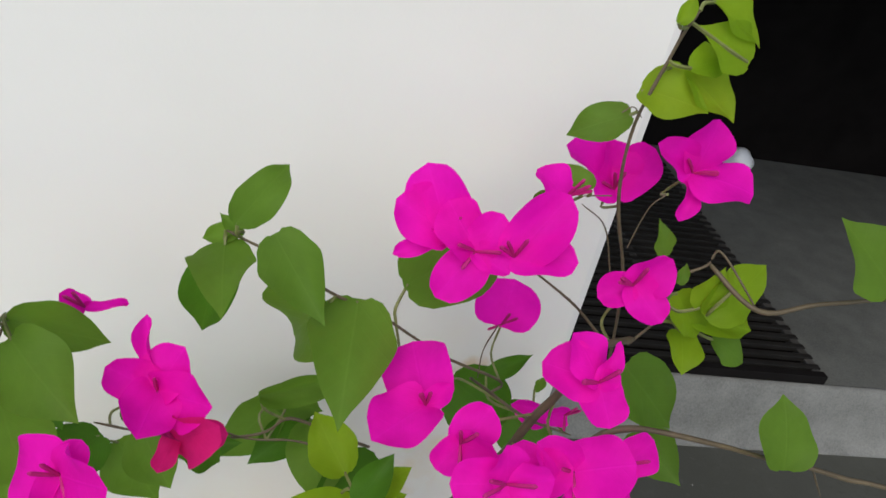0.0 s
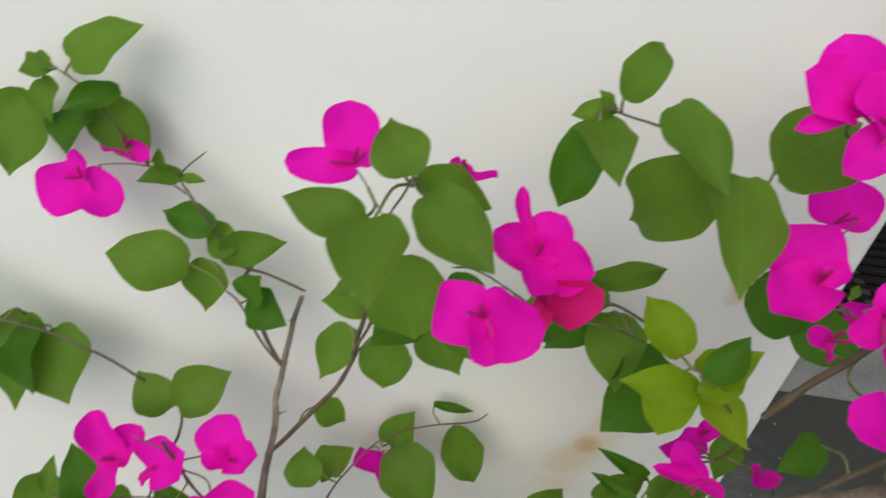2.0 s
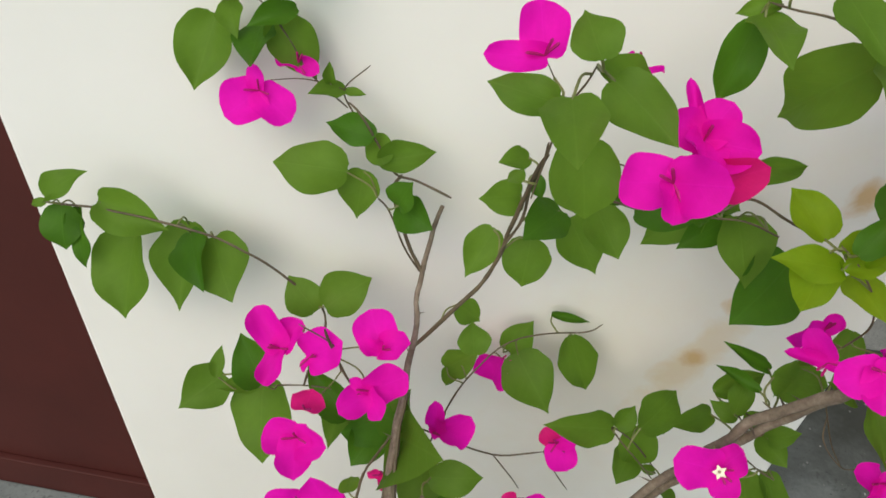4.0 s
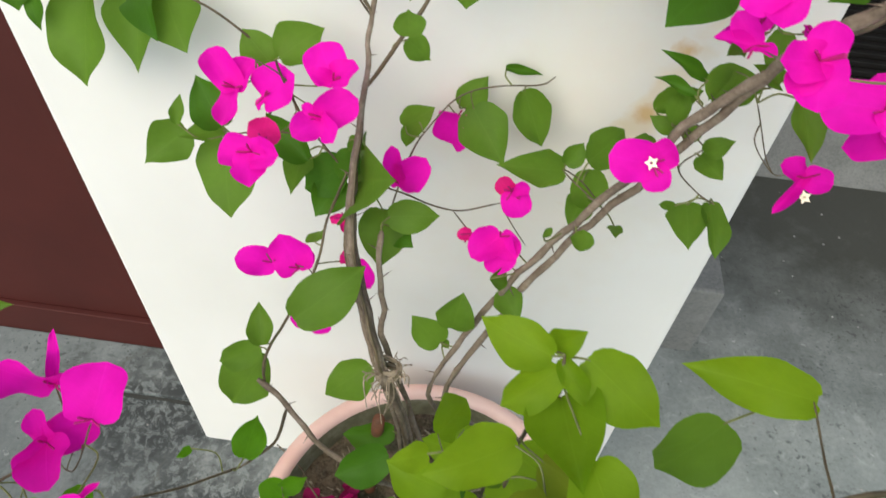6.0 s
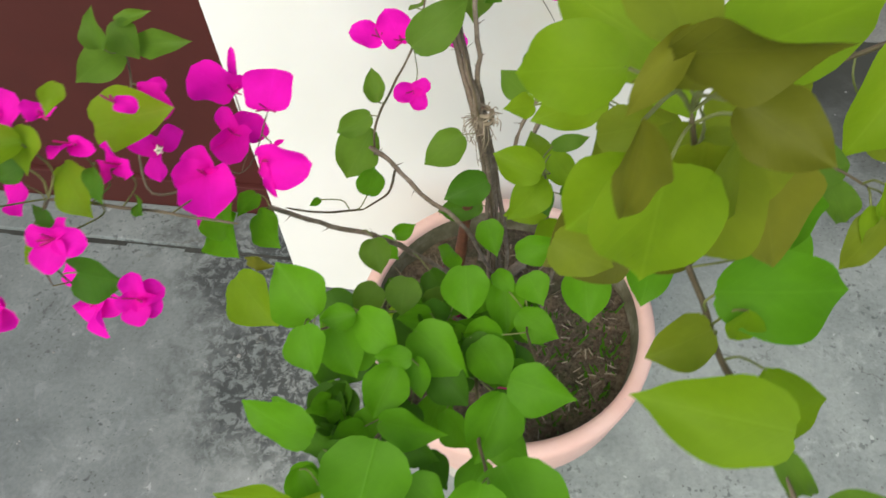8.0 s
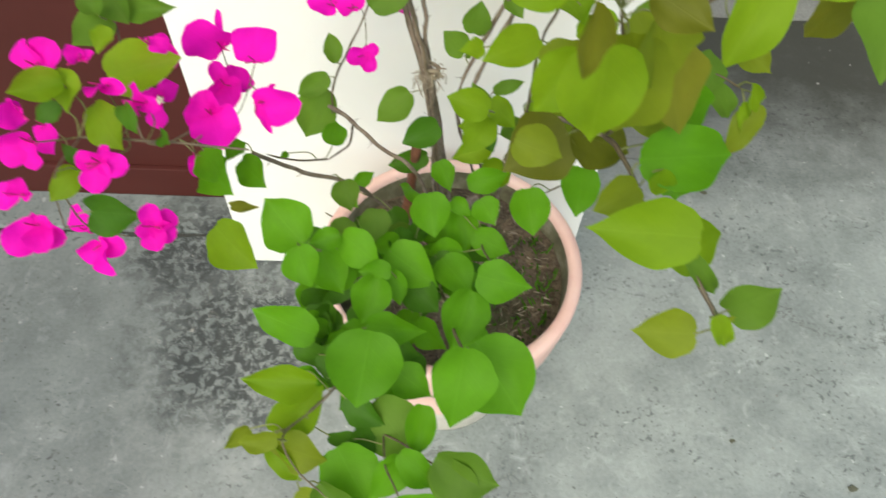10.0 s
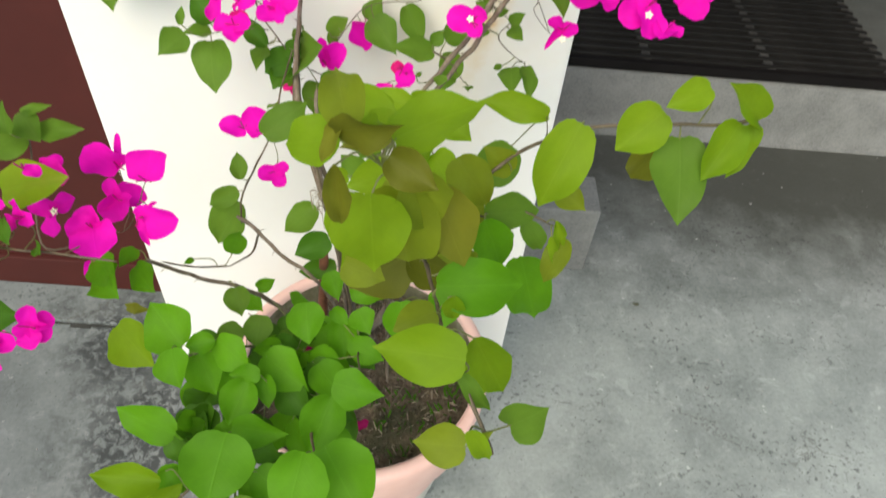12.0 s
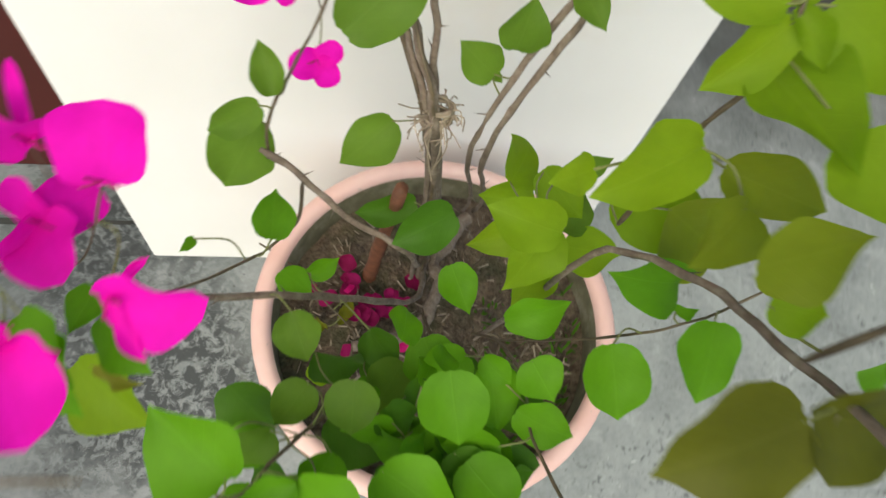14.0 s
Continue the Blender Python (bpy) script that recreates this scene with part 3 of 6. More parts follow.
leaf((0.334, -0.039, 1.155), (0.331, -0.050, 1.118), 0.80, 0.15, "g")
leaf((0.365, -0.055, 1.140), (0.375, -0.055, 1.163), 0.90, -0.14, "d")
leaf((0.364, -0.045, 1.132), (0.392, -0.061, 1.127), 0.85, 0.19, "d")
branch(0.0011, (0.404, -0.050, 1.151), (0.377, -0.050, 1.162), (0.361, -0.050, 1.166), (0.348, -0.050, 1.188), (0.334, -0.050, 1.213), (0.321, -0.030, 1.208))
branch(0.0009, (0.384, -0.050, 1.069), (0.369, -0.050, 1.096), (0.357, -0.050, 1.128), (0.347, -0.050, 1.140))


leaf((0.458, -0.164, 1.306), (0.426, -0.163, 1.312), 0.62, 0.03, "g")
leaf((0.485, -0.155, 1.317), (0.515, -0.180, 1.303), 0.66, 0.00, "g")
leaf((0.479, -0.143, 1.316), (0.512, -0.134, 1.301), 0.52, -0.03, "g")
leaf((0.475, -0.164, 1.332), (0.465, -0.141, 1.343), 0.85, 0.02, "g")
leaf((0.546, -0.138, 1.241), (0.559, -0.135, 1.229), 0.80, 0.07, "d")
leaf((0.451, -0.141, 1.242), (0.443, -0.131, 1.239), 0.80, 0.14, "g")
branch(0.0004, (0.466, -0.140, 1.290), (0.457, -0.140, 1.307), (0.450, -0.140, 1.318))
branch(0.0007, (0.457, -0.140, 1.230), (0.461, -0.140, 1.262), (0.466, -0.140, 1.290), (0.474, -0.140, 1.308), (0.477, -0.140, 1.317))
flower((0.450, -0.140, 1.318))
bract((0.444, -0.120, 1.338), 0.75, "m")
bract((0.420, -0.143, 1.316), 0.45, "m")
flower((0.500, -0.122, 1.309))
bract((0.491, -0.124, 1.317), 0.70, "m")
bract((0.515, -0.111, 1.304), 0.22, "m")
flower((0.536, -0.149, 1.289))
bract((0.546, -0.141, 1.308), 0.85, "m")
bract((0.561, -0.161, 1.294), 0.80, "m")
bract((0.515, -0.147, 1.299), 0.75, "m")
bract((0.526, -0.123, 1.309), 0.18, "m")
bract((0.534, -0.174, 1.287), 0.85, "m")
flower((0.544, -0.156, 1.268))
bract((0.565, -0.168, 1.291), 0.60, "r")
bract((0.540, -0.170, 1.262), 0.60, "r")
bract((0.566, -0.152, 1.268), 0.60, "r")
flower((0.515, -0.198, 1.294))
bract((0.536, -0.212, 1.306), 0.85, "m")
bract((0.494, -0.186, 1.282), 0.85, "m")
bract((0.517, -0.213, 1.282), 0.85, "m")
bract((0.520, -0.189, 1.303), 0.80, "m")

leaf((0.575, -0.103, 1.244), (0.617, -0.089, 1.246), 0.35, 0.20, "g")
leaf((0.527, -0.101, 1.202), (0.565, -0.108, 1.212), 0.50, 0.12, "d")
branch(0.0010, (0.636, -0.100, 1.205), (0.613, -0.100, 1.215), (0.591, -0.100, 1.224), (0.575, -0.100, 1.211), (0.537, -0.100, 1.203), (0.489, -0.100, 1.212))

leaf((0.621, -0.142, 1.234), (0.604, -0.116, 1.246), 0.70, -0.07, "y")
leaf((0.627, -0.160, 1.229), (0.589, -0.164, 1.233), 0.50, 0.11, "y")
leaf((0.631, -0.150, 1.232), (0.649, -0.157, 1.258), 0.60, -0.09, "y")
leaf((0.627, -0.163, 1.232), (0.650, -0.155, 1.236), 0.60, -0.18, "y")
leaf((0.618, -0.155, 1.232), (0.615, -0.168, 1.203), 0.85, -0.04, "y")
leaf((0.642, -0.148, 1.216), (0.655, -0.176, 1.211), 0.66, 0.10, "y")
leaf((0.694, -0.101, 1.128), (0.688, -0.119, 1.106), 0.65, 0.20, "g")
leaf((0.627, -0.167, 1.246), (0.640, -0.157, 1.266), 0.60, -0.17, "d")
leaf((0.621, -0.116, 1.060), (0.655, -0.102, 1.071), 0.50, -0.19, "g")
leaf((0.649, -0.114, 1.091), (0.613, -0.112, 1.109), 0.25, -0.04, "d")
branch(0.0007, (0.668, -0.140, 1.150), (0.668, -0.150, 1.180), (0.655, -0.158, 1.208), (0.636, -0.161, 1.232), (0.622, -0.158, 1.243))
flower((0.671, -0.110, 1.135))
bract((0.680, -0.105, 1.145), 0.80, "m")
bract((0.642, -0.124, 1.135), 0.50, "m")
flower((0.690, -0.150, 1.158))
bract((0.681, -0.161, 1.162), 0.80, "m")
bract((0.703, -0.150, 1.153), 0.60, "m")

branch(0.0008, (0.693, -0.110, 1.264), (0.697, -0.108, 1.271), (0.659, -0.116, 1.294), (0.625, -0.128, 1.325), (0.603, -0.137, 1.341), (0.583, -0.128, 1.349), (0.566, -0.112, 1.346), (0.556, -0.104, 1.345))
leaf((0.562, -0.113, 1.355), (0.579, -0.082, 1.368), 0.48, 0.09, "g")
leaf((0.563, -0.100, 1.342), (0.545, -0.096, 1.334), 0.50, -0.05, "g")
leaf((0.560, -0.104, 1.345), (0.553, -0.101, 1.351), 0.60, 0.01, "g")
leaf((0.556, -0.106, 1.338), (0.562, -0.149, 1.333), 0.60, 0.02, "g")
leaf((0.554, -0.101, 1.332), (0.547, -0.110, 1.293), 0.55, 0.02, "d")
leaf((0.580, -0.130, 1.361), (0.602, -0.157, 1.341), 0.60, 0.00, "g")
leaf((0.603, -0.137, 1.334), (0.589, -0.093, 1.279), 0.52, 0.04, "g")

leaf((0.616, -0.135, 1.335), (0.612, -0.183, 1.312), 0.66, -0.04, "g")

leaf((0.639, -0.111, 1.330), (0.691, -0.065, 1.336), 0.56, 0.00, "g")

flower((0.649, -0.130, 1.371))
bract((0.637, -0.117, 1.396), 0.75, "m")
bract((0.626, -0.123, 1.381), 0.85, "m")
bract((0.627, -0.134, 1.361), 0.30, "m")
flower((0.659, -0.141, 1.371))
bract((0.646, -0.130, 1.387), 0.85, "m")
bract((0.668, -0.136, 1.387), 0.75, "m")
bract((0.645, -0.150, 1.353), 0.70, "m")
bract((0.673, -0.149, 1.367), 0.60, "m")
flower((0.674, -0.145, 1.373))
bract((0.692, -0.138, 1.400), 0.60, "m")
bract((0.698, -0.152, 1.378), 0.60, "m")
flower((0.697, -0.120, 1.390))
bract((0.684, -0.112, 1.397), 1.00, "m")
flower((0.701, -0.073, 1.281))
bract((0.706, -0.059, 1.303), 1.20, "m")
flower((0.647, -0.169, 1.312))
bract((0.642, -0.137, 1.318), 0.80, "m")
bract((0.625, -0.186, 1.308), 0.80, "m")
bract((0.656, -0.167, 1.323), 0.60, "m")
flower((0.656, -0.199, 1.324))
bract((0.667, -0.190, 1.335), 0.85, "m")
bract((0.648, -0.203, 1.314), 0.85, "m")
bract((0.668, -0.208, 1.329), 0.80, "m")
flower((0.704, -0.190, 1.351))
bract((0.684, -0.181, 1.351), 0.85, "m")
bract((0.694, -0.177, 1.363), 0.85, "m")
bract((0.710, -0.183, 1.366), 0.35, "m")
bract((0.708, -0.203, 1.341), 0.95, "m")
bract((0.711, -0.191, 1.356), 0.80, "m")
flower((0.720, -0.158, 1.374))
bract((0.708, -0.157, 1.366), 0.85, "m")
bract((0.732, -0.158, 1.388), 0.80, "m")
bract((0.731, -0.170, 1.366), 0.75, "m")
flower((0.730, -0.090, 1.381))
bract((0.703, -0.085, 1.398), 0.80, "m")
bract((0.747, -0.082, 1.401), 0.70, "m")
bract((0.726, -0.080, 1.402), 0.80, "m")
flower((0.759, -0.100, 1.399))
bract((0.766, -0.092, 1.423), 0.80, "m")
bract((0.787, -0.108, 1.396), 0.85, "m")
bract((0.755, -0.112, 1.380), 0.40, "m")
bract((0.738, -0.100, 1.411), 0.60, "m")
flower((0.669, -0.220, 1.329))
bract((0.650, -0.218, 1.325), 0.85, "m")
bract((0.666, -0.217, 1.345), 0.75, "m")
bract((0.685, -0.221, 1.334), 0.85, "m")
bract((0.672, -0.227, 1.318), 0.80, "m")
flower((0.703, -0.200, 1.313))
bract((0.686, -0.196, 1.324), 0.70, "m")
bract((0.724, -0.204, 1.324), 0.95, "m")
bract((0.710, -0.208, 1.302), 0.80, "m")
flower((0.743, -0.100, 1.241))
bract((0.710, -0.100, 1.247), 0.40, "m")

branch(0.0008, (0.748, -0.110, 1.302), (0.723, -0.110, 1.325), (0.692, -0.110, 1.347), (0.683, -0.110, 1.355))
branch(0.0009, (0.753, -0.110, 1.268), (0.748, -0.110, 1.308), (0.739, -0.110, 1.349), (0.724, -0.110, 1.390), (0.720, -0.110, 1.422), (0.725, -0.110, 1.454), (0.730, -0.110, 1.470))
branch(0.0004, (0.733, -0.110, 1.348), (0.723, -0.110, 1.372), (0.709, -0.110, 1.382))
branch(0.0004, (0.737, -0.110, 1.362), (0.740, -0.110, 1.384), (0.746, -0.110, 1.392))
branch(0.0003, (0.713, -0.110, 1.426), (0.717, -0.110, 1.429), (0.722, -0.110, 1.425))
branch(0.0003, (0.721, -0.110, 1.388), (0.708, -0.110, 1.386))
branch(0.0009, (0.680, -0.110, 1.274), (0.717, -0.110, 1.247), (0.746, -0.110, 1.236))
branch(0.0004, (0.687, -0.110, 1.310), (0.683, -0.110, 1.293), (0.684, -0.110, 1.274))
leaf((0.720, -0.106, 1.435), (0.743, -0.119, 1.434), 0.85, -0.02, "y")
leaf((0.737, -0.104, 1.444), (0.759, -0.113, 1.430), 0.80, -0.16, "y")
leaf((0.754, -0.115, 1.455), (0.733, -0.109, 1.464), 0.85, -0.07, "y")
leaf((0.735, -0.110, 1.448), (0.753, -0.104, 1.452), 0.70, -0.02, "y")
leaf((0.737, -0.105, 1.473), (0.759, -0.109, 1.460), 0.60, -0.13, "y")
leaf((0.722, -0.113, 1.465), (0.726, -0.111, 1.475), 0.60, 0.06, "y")
leaf((0.717, -0.109, 1.425), (0.696, -0.104, 1.411), 0.60, -0.02, "g")
leaf((0.695, -0.106, 1.382), (0.684, -0.119, 1.370), 0.60, -0.15, "g")
leaf((0.709, -0.113, 1.391), (0.699, -0.106, 1.398), 0.70, -0.12, "g")

leaf((0.762, -0.150, 1.357), (0.788, -0.135, 1.375), 0.60, 0.14, "y")
leaf((0.758, -0.149, 1.360), (0.763, -0.146, 1.379), 0.70, -0.09, "y")
leaf((0.751, -0.140, 1.360), (0.764, -0.146, 1.342), 0.75, 0.06, "y")
leaf((0.761, -0.142, 1.350), (0.790, -0.143, 1.346), 0.50, -0.06, "y")
leaf((0.761, -0.140, 1.339), (0.759, -0.156, 1.329), 0.95, -0.08, "y")
leaf((0.776, -0.142, 1.338), (0.794, -0.144, 1.328), 0.80, -0.09, "g")
leaf((0.733, -0.149, 1.384), (0.728, -0.144, 1.397), 0.55, -0.03, "g")
leaf((0.745, -0.147, 1.370), (0.747, -0.144, 1.378), 0.60, -0.04, "g")
branch(0.0007, (0.736, -0.145, 1.333), (0.745, -0.145, 1.351), (0.744, -0.145, 1.369), (0.755, -0.145, 1.379), (0.759, -0.145, 1.386), (0.775, -0.160, 1.369))

leaf((0.792, -0.059, 1.245), (0.828, -0.073, 1.210), 0.85, -0.14, "g")
leaf((0.818, -0.059, 1.188), (0.841, -0.091, 1.177), 0.85, 0.18, "g")
leaf((0.684, -0.062, 1.226), (0.721, -0.070, 1.202), 0.90, 0.20, "d")
leaf((0.720, -0.062, 1.201), (0.755, -0.079, 1.189), 0.80, 0.18, "d")
leaf((0.701, -0.072, 1.240), (0.730, -0.058, 1.247), 0.35, -0.11, "d")
leaf((0.733, -0.072, 1.232), (0.741, -0.063, 1.234), 0.50, 0.14, "g")

branch(0.0016, (0.723, -0.160, 1.283), (0.738, -0.160, 1.295), (0.766, -0.160, 1.295), (0.834, -0.160, 1.280), (0.909, -0.160, 1.262))
branch(0.0012, (0.756, -0.145, 1.380), (0.775, -0.160, 1.369), (0.800, -0.160, 1.375), (0.835, -0.160, 1.384))
leaf((0.822, -0.169, 1.287), (0.821, -0.148, 1.312), 0.90, 0.01, "g")
leaf((0.818, -0.168, 1.392), (0.795, -0.155, 1.412), 0.85, -0.06, "g")
branch(0.0006, (0.849, -0.160, 1.275), (0.863, -0.160, 1.256))

branch(0.0012, (0.305, -0.130, 0.997), (0.304, -0.060, 1.007), (0.271, -0.060, 1.046), (0.238, -0.060, 1.070), (0.192, -0.060, 1.085), (0.117, -0.060, 1.092), (0.066, -0.060, 1.089))
leaf((0.080, -0.070, 1.105), (0.114, -0.059, 1.128), 0.50, -0.17, "g")
leaf((0.068, -0.058, 1.089), (0.054, -0.059, 1.084), 0.50, -0.08, "g")
leaf((0.071, -0.047, 1.076), (0.074, -0.063, 1.042), 0.90, -0.18, "d")
leaf((0.082, -0.042, 1.071), (0.089, -0.065, 1.026), 0.40, 0.08, "d")
leaf((0.123, -0.033, 1.043), (0.119, -0.074, 0.978), 0.78, 0.16, "g")
leaf((0.176, -0.033, 1.065), (0.175, -0.075, 1.002), 0.62, 0.03, "g")
leaf((0.183, -0.044, 1.065), (0.211, -0.091, 1.049), 0.50, 0.10, "d")
leaf((0.203, -0.043, 1.062), (0.232, -0.087, 1.038), 0.85, -0.08, "g")
leaf((0.115, -0.055, 1.095), (0.170, -0.059, 1.080), 0.62, 0.01, "g")
leaf((0.298, -0.069, 1.022), (0.272, -0.054, 1.042), 0.85, 0.18, "g")
leaf((0.309, -0.071, 1.031), (0.341, -0.046, 1.047), 0.85, -0.06, "g")

branch(0.0012, (0.326, -0.130, 1.071), (0.335, -0.130, 1.036), (0.348, -0.130, 1.006), (0.379, -0.130, 0.955))
branch(0.0007, (0.337, -0.130, 1.024), (0.332, -0.130, 1.054), (0.306, -0.130, 1.073))
branch(0.0008, (0.348, -0.130, 0.999), (0.309, -0.130, 0.998), (0.269, -0.130, 0.986))
leaf((0.276, -0.143, 1.010), (0.255, -0.124, 1.041), 0.80, 0.14, "d")
leaf((0.259, -0.105, 0.957), (0.270, -0.155, 0.912), 0.80, 0.11, "g")
leaf((0.228, -0.118, 0.975), (0.199, -0.146, 0.958), 0.88, -0.12, "g")
leaf((0.235, -0.139, 1.002), (0.234, -0.120, 1.017), 0.45, 0.13, "g")
leaf((0.267, -0.125, 0.988), (0.236, -0.144, 0.992), 0.50, 0.12, "g")
flower((0.289, -0.130, 1.040))
bract((0.261, -0.106, 1.057), 0.55, "m")
bract((0.301, -0.110, 1.055), 0.75, "m")
bract((0.280, -0.151, 1.017), 0.50, "m")
flower((0.312, -0.130, 1.035))
bract((0.339, -0.128, 1.059), 0.85, "m")
bract((0.309, -0.140, 1.028), 0.50, "m")
flower((0.370, -0.130, 1.059))
bract((0.355, -0.106, 1.076), 0.90, "m")
bract((0.392, -0.133, 1.076), 0.70, "m")
bract((0.353, -0.135, 1.069), 0.60, "m")
flower((0.367, -0.160, 1.047))
bract((0.349, -0.181, 1.042), 0.75, "m")
bract((0.394, -0.150, 1.061), 0.80, "m")
bract((0.380, -0.178, 1.039), 0.70, "m")
bract((0.352, -0.159, 1.056), 0.50, "m")
flower((0.328, -0.210, 1.050))
bract((0.303, -0.213, 1.046), 0.85, "m")
bract((0.352, -0.220, 1.060), 0.75, "m")
bract((0.334, -0.238, 1.043), 0.75, "m")
flower((0.320, -0.170, 1.024))
bract((0.326, -0.166, 1.046), 1.00, "r")
leaf((0.379, -0.129, 0.953), (0.427, -0.185, 1.014), 0.80, -0.17, "g")
leaf((0.373, -0.122, 0.959), (0.335, -0.125, 0.929), 0.80, 0.14, "d")
leaf((0.333, -0.116, 0.963), (0.331, -0.155, 0.952), 0.60, 0.00, "g")
leaf((0.366, -0.117, 0.936), (0.349, -0.148, 0.919), 0.85, -0.08, "d")
leaf((0.379, -0.128, 0.997), (0.395, -0.136, 0.998), 0.80, 0.06, "g")
leaf((0.345, -0.142, 0.983), (0.306, -0.116, 1.004), 0.50, -0.06, "d")
leaf((0.367, -0.128, 0.973), (0.398, -0.140, 0.978), 0.80, -0.07, "d")

leaf((0.416, -0.055, 0.957), (0.442, -0.052, 0.981), 0.75, 0.02, "g")
leaf((0.422, -0.050, 0.958), (0.418, -0.060, 0.937), 0.65, -0.05, "g")
leaf((0.471, -0.035, 0.972), (0.488, -0.020, 0.999), 0.80, -0.13, "g")
leaf((0.479, -0.045, 0.980), (0.513, -0.076, 0.945), 0.80, 0.04, "g")
flower((0.465, -0.045, 0.970))
bract((0.461, -0.038, 0.927), 0.80, "m")
flower((0.421, -0.122, 0.947))
bract((0.445, -0.122, 0.983), 0.65, "m")
bract((0.413, -0.114, 0.985), 0.40, "m")
branch(0.0009, (0.406, -0.100, 0.872), (0.425, -0.085, 0.945), (0.439, -0.070, 0.971), (0.466, -0.050, 0.997), (0.497, -0.035, 1.001), (0.539, -0.020, 0.998), (0.551, -0.015, 1.005))
leaf((0.524, -0.022, 0.990), (0.548, -0.040, 0.943), 0.62, -0.03, "g")
leaf((0.505, -0.012, 1.006), (0.538, -0.014, 1.005), 0.25, -0.00, "d")
branch(0.0010, (0.393, -0.100, 0.922), (0.421, -0.100, 0.912), (0.471, -0.100, 0.897), (0.516, -0.100, 0.916))
branch(0.0007, (0.471, -0.100, 0.897), (0.492, -0.100, 0.865), (0.503, -0.100, 0.846))
branch(0.0007, (0.516, -0.100, 0.916), (0.528, -0.100, 0.892), (0.548, -0.100, 0.859))
flower((0.525, -0.100, 0.934))
bract((0.537, -0.117, 0.918), 0.95, "m")
bract((0.541, -0.102, 0.942), 0.70, "m")
flower((0.524, -0.100, 0.931))
bract((0.511, -0.091, 0.940), 0.90, "r")
flower((0.517, -0.170, 0.948))
bract((0.494, -0.190, 0.939), 0.80, "m")
bract((0.533, -0.190, 0.945), 0.80, "m")
bract((0.520, -0.197, 0.929), 0.80, "m")
flower((0.492, -0.163, 0.939))
bract((0.480, -0.168, 0.939), 0.80, "r")
leaf((0.566, -0.098, 0.966), (0.508, -0.115, 0.979), 0.52, -0.03, "g")
leaf((0.566, -0.107, 0.983), (0.578, -0.095, 0.998), 0.85, 0.15, "g")
leaf((0.591, -0.087, 0.960), (0.597, -0.100, 0.921), 0.80, -0.05, "g")
leaf((0.584, -0.111, 0.993), (0.612, -0.076, 1.002), 0.70, 0.12, "g")
leaf((0.592, -0.088, 0.928), (0.582, -0.118, 0.916), 0.80, -0.02, "g")
leaf((0.638, -0.095, 1.005), (0.603, -0.116, 1.009), 0.50, 0.12, "g")
branch(0.0008, (0.614, -0.100, 0.922), (0.586, -0.100, 0.957), (0.566, -0.100, 0.969), (0.595, -0.150, 0.979))
flower((0.611, -0.190, 1.069))
bract((0.580, -0.190, 1.072), 0.90, "m")
bract((0.627, -0.176, 1.076), 0.85, "m")
bract((0.622, -0.202, 1.055), 0.85, "m")
floret((0.609, -0.195, 1.074))

leaf((0.630, -0.139, 1.067), (0.636, -0.116, 1.080), 0.65, 0.09, "g")
leaf((0.637, -0.133, 1.055), (0.617, -0.126, 1.060), 0.60, -0.16, "g")
leaf((0.644, -0.133, 1.050), (0.661, -0.125, 1.052), 0.70, -0.20, "g")
leaf((0.667, -0.124, 1.025), (0.682, -0.146, 1.023), 0.75, 0.11, "g")
leaf((0.666, -0.134, 1.037), (0.681, -0.139, 1.056), 0.65, -0.16, "g")
leaf((0.677, -0.116, 0.961), (0.679, -0.155, 0.948), 0.85, 0.15, "g")
leaf((0.697, -0.113, 0.962), (0.704, -0.155, 0.941), 0.50, -0.19, "g")
leaf((0.662, -0.130, 0.972), (0.652, -0.121, 0.962), 0.50, -0.15, "g")
leaf((0.646, -0.130, 1.101), (0.688, -0.121, 1.091), 0.65, 0.07, "g")
leaf((0.640, -0.134, 1.089), (0.613, -0.117, 1.089), 0.25, 0.18, "d")
leaf((0.662, -0.122, 1.106), (0.650, -0.136, 1.089), 0.60, 0.12, "g")
leaf((0.660, -0.127, 1.129), (0.646, -0.146, 1.133), 0.60, 0.11, "g")
leaf((0.601, -0.131, 0.963), (0.588, -0.129, 0.965), 0.60, 0.09, "g")
leaf((0.620, -0.126, 0.932), (0.619, -0.145, 0.938), 0.70, 0.10, "g")
branch(0.0006, (0.687, -0.130, 1.087), (0.712, -0.130, 1.039), (0.714, -0.150, 1.039))
branch(0.0008, (0.666, -0.130, 1.039), (0.652, -0.130, 1.015), (0.674, -0.130, 0.991), (0.693, -0.130, 0.979))
branch(0.0007, (0.666, -0.130, 1.039), (0.647, -0.130, 1.054), (0.633, -0.130, 1.061), (0.643, -0.150, 1.058))

branch(0.0047, (0.711, -0.200, 1.221), (0.684, -0.180, 1.174), (0.672, -0.165, 1.142), (0.651, -0.155, 1.099), (0.629, -0.155, 1.059), (0.590, -0.165, 0.999), (0.545, -0.185, 0.935), (0.506, -0.200, 0.855), (0.470, -0.225, 0.751), (0.515, -0.130, 0.500), (0.520, -0.100, 0.400))
branch(0.0038, (0.686, -0.187, 1.185), (0.673, -0.168, 1.147), (0.656, -0.150, 1.087), (0.635, -0.150, 1.041), (0.595, -0.160, 0.980), (0.555, -0.180, 0.921), (0.530, -0.195, 0.869), (0.485, -0.220, 0.742), (0.530, -0.130, 0.500), (0.535, -0.100, 0.400))

branch(0.0006, (0.648, -0.150, 1.088), (0.636, -0.150, 1.097))

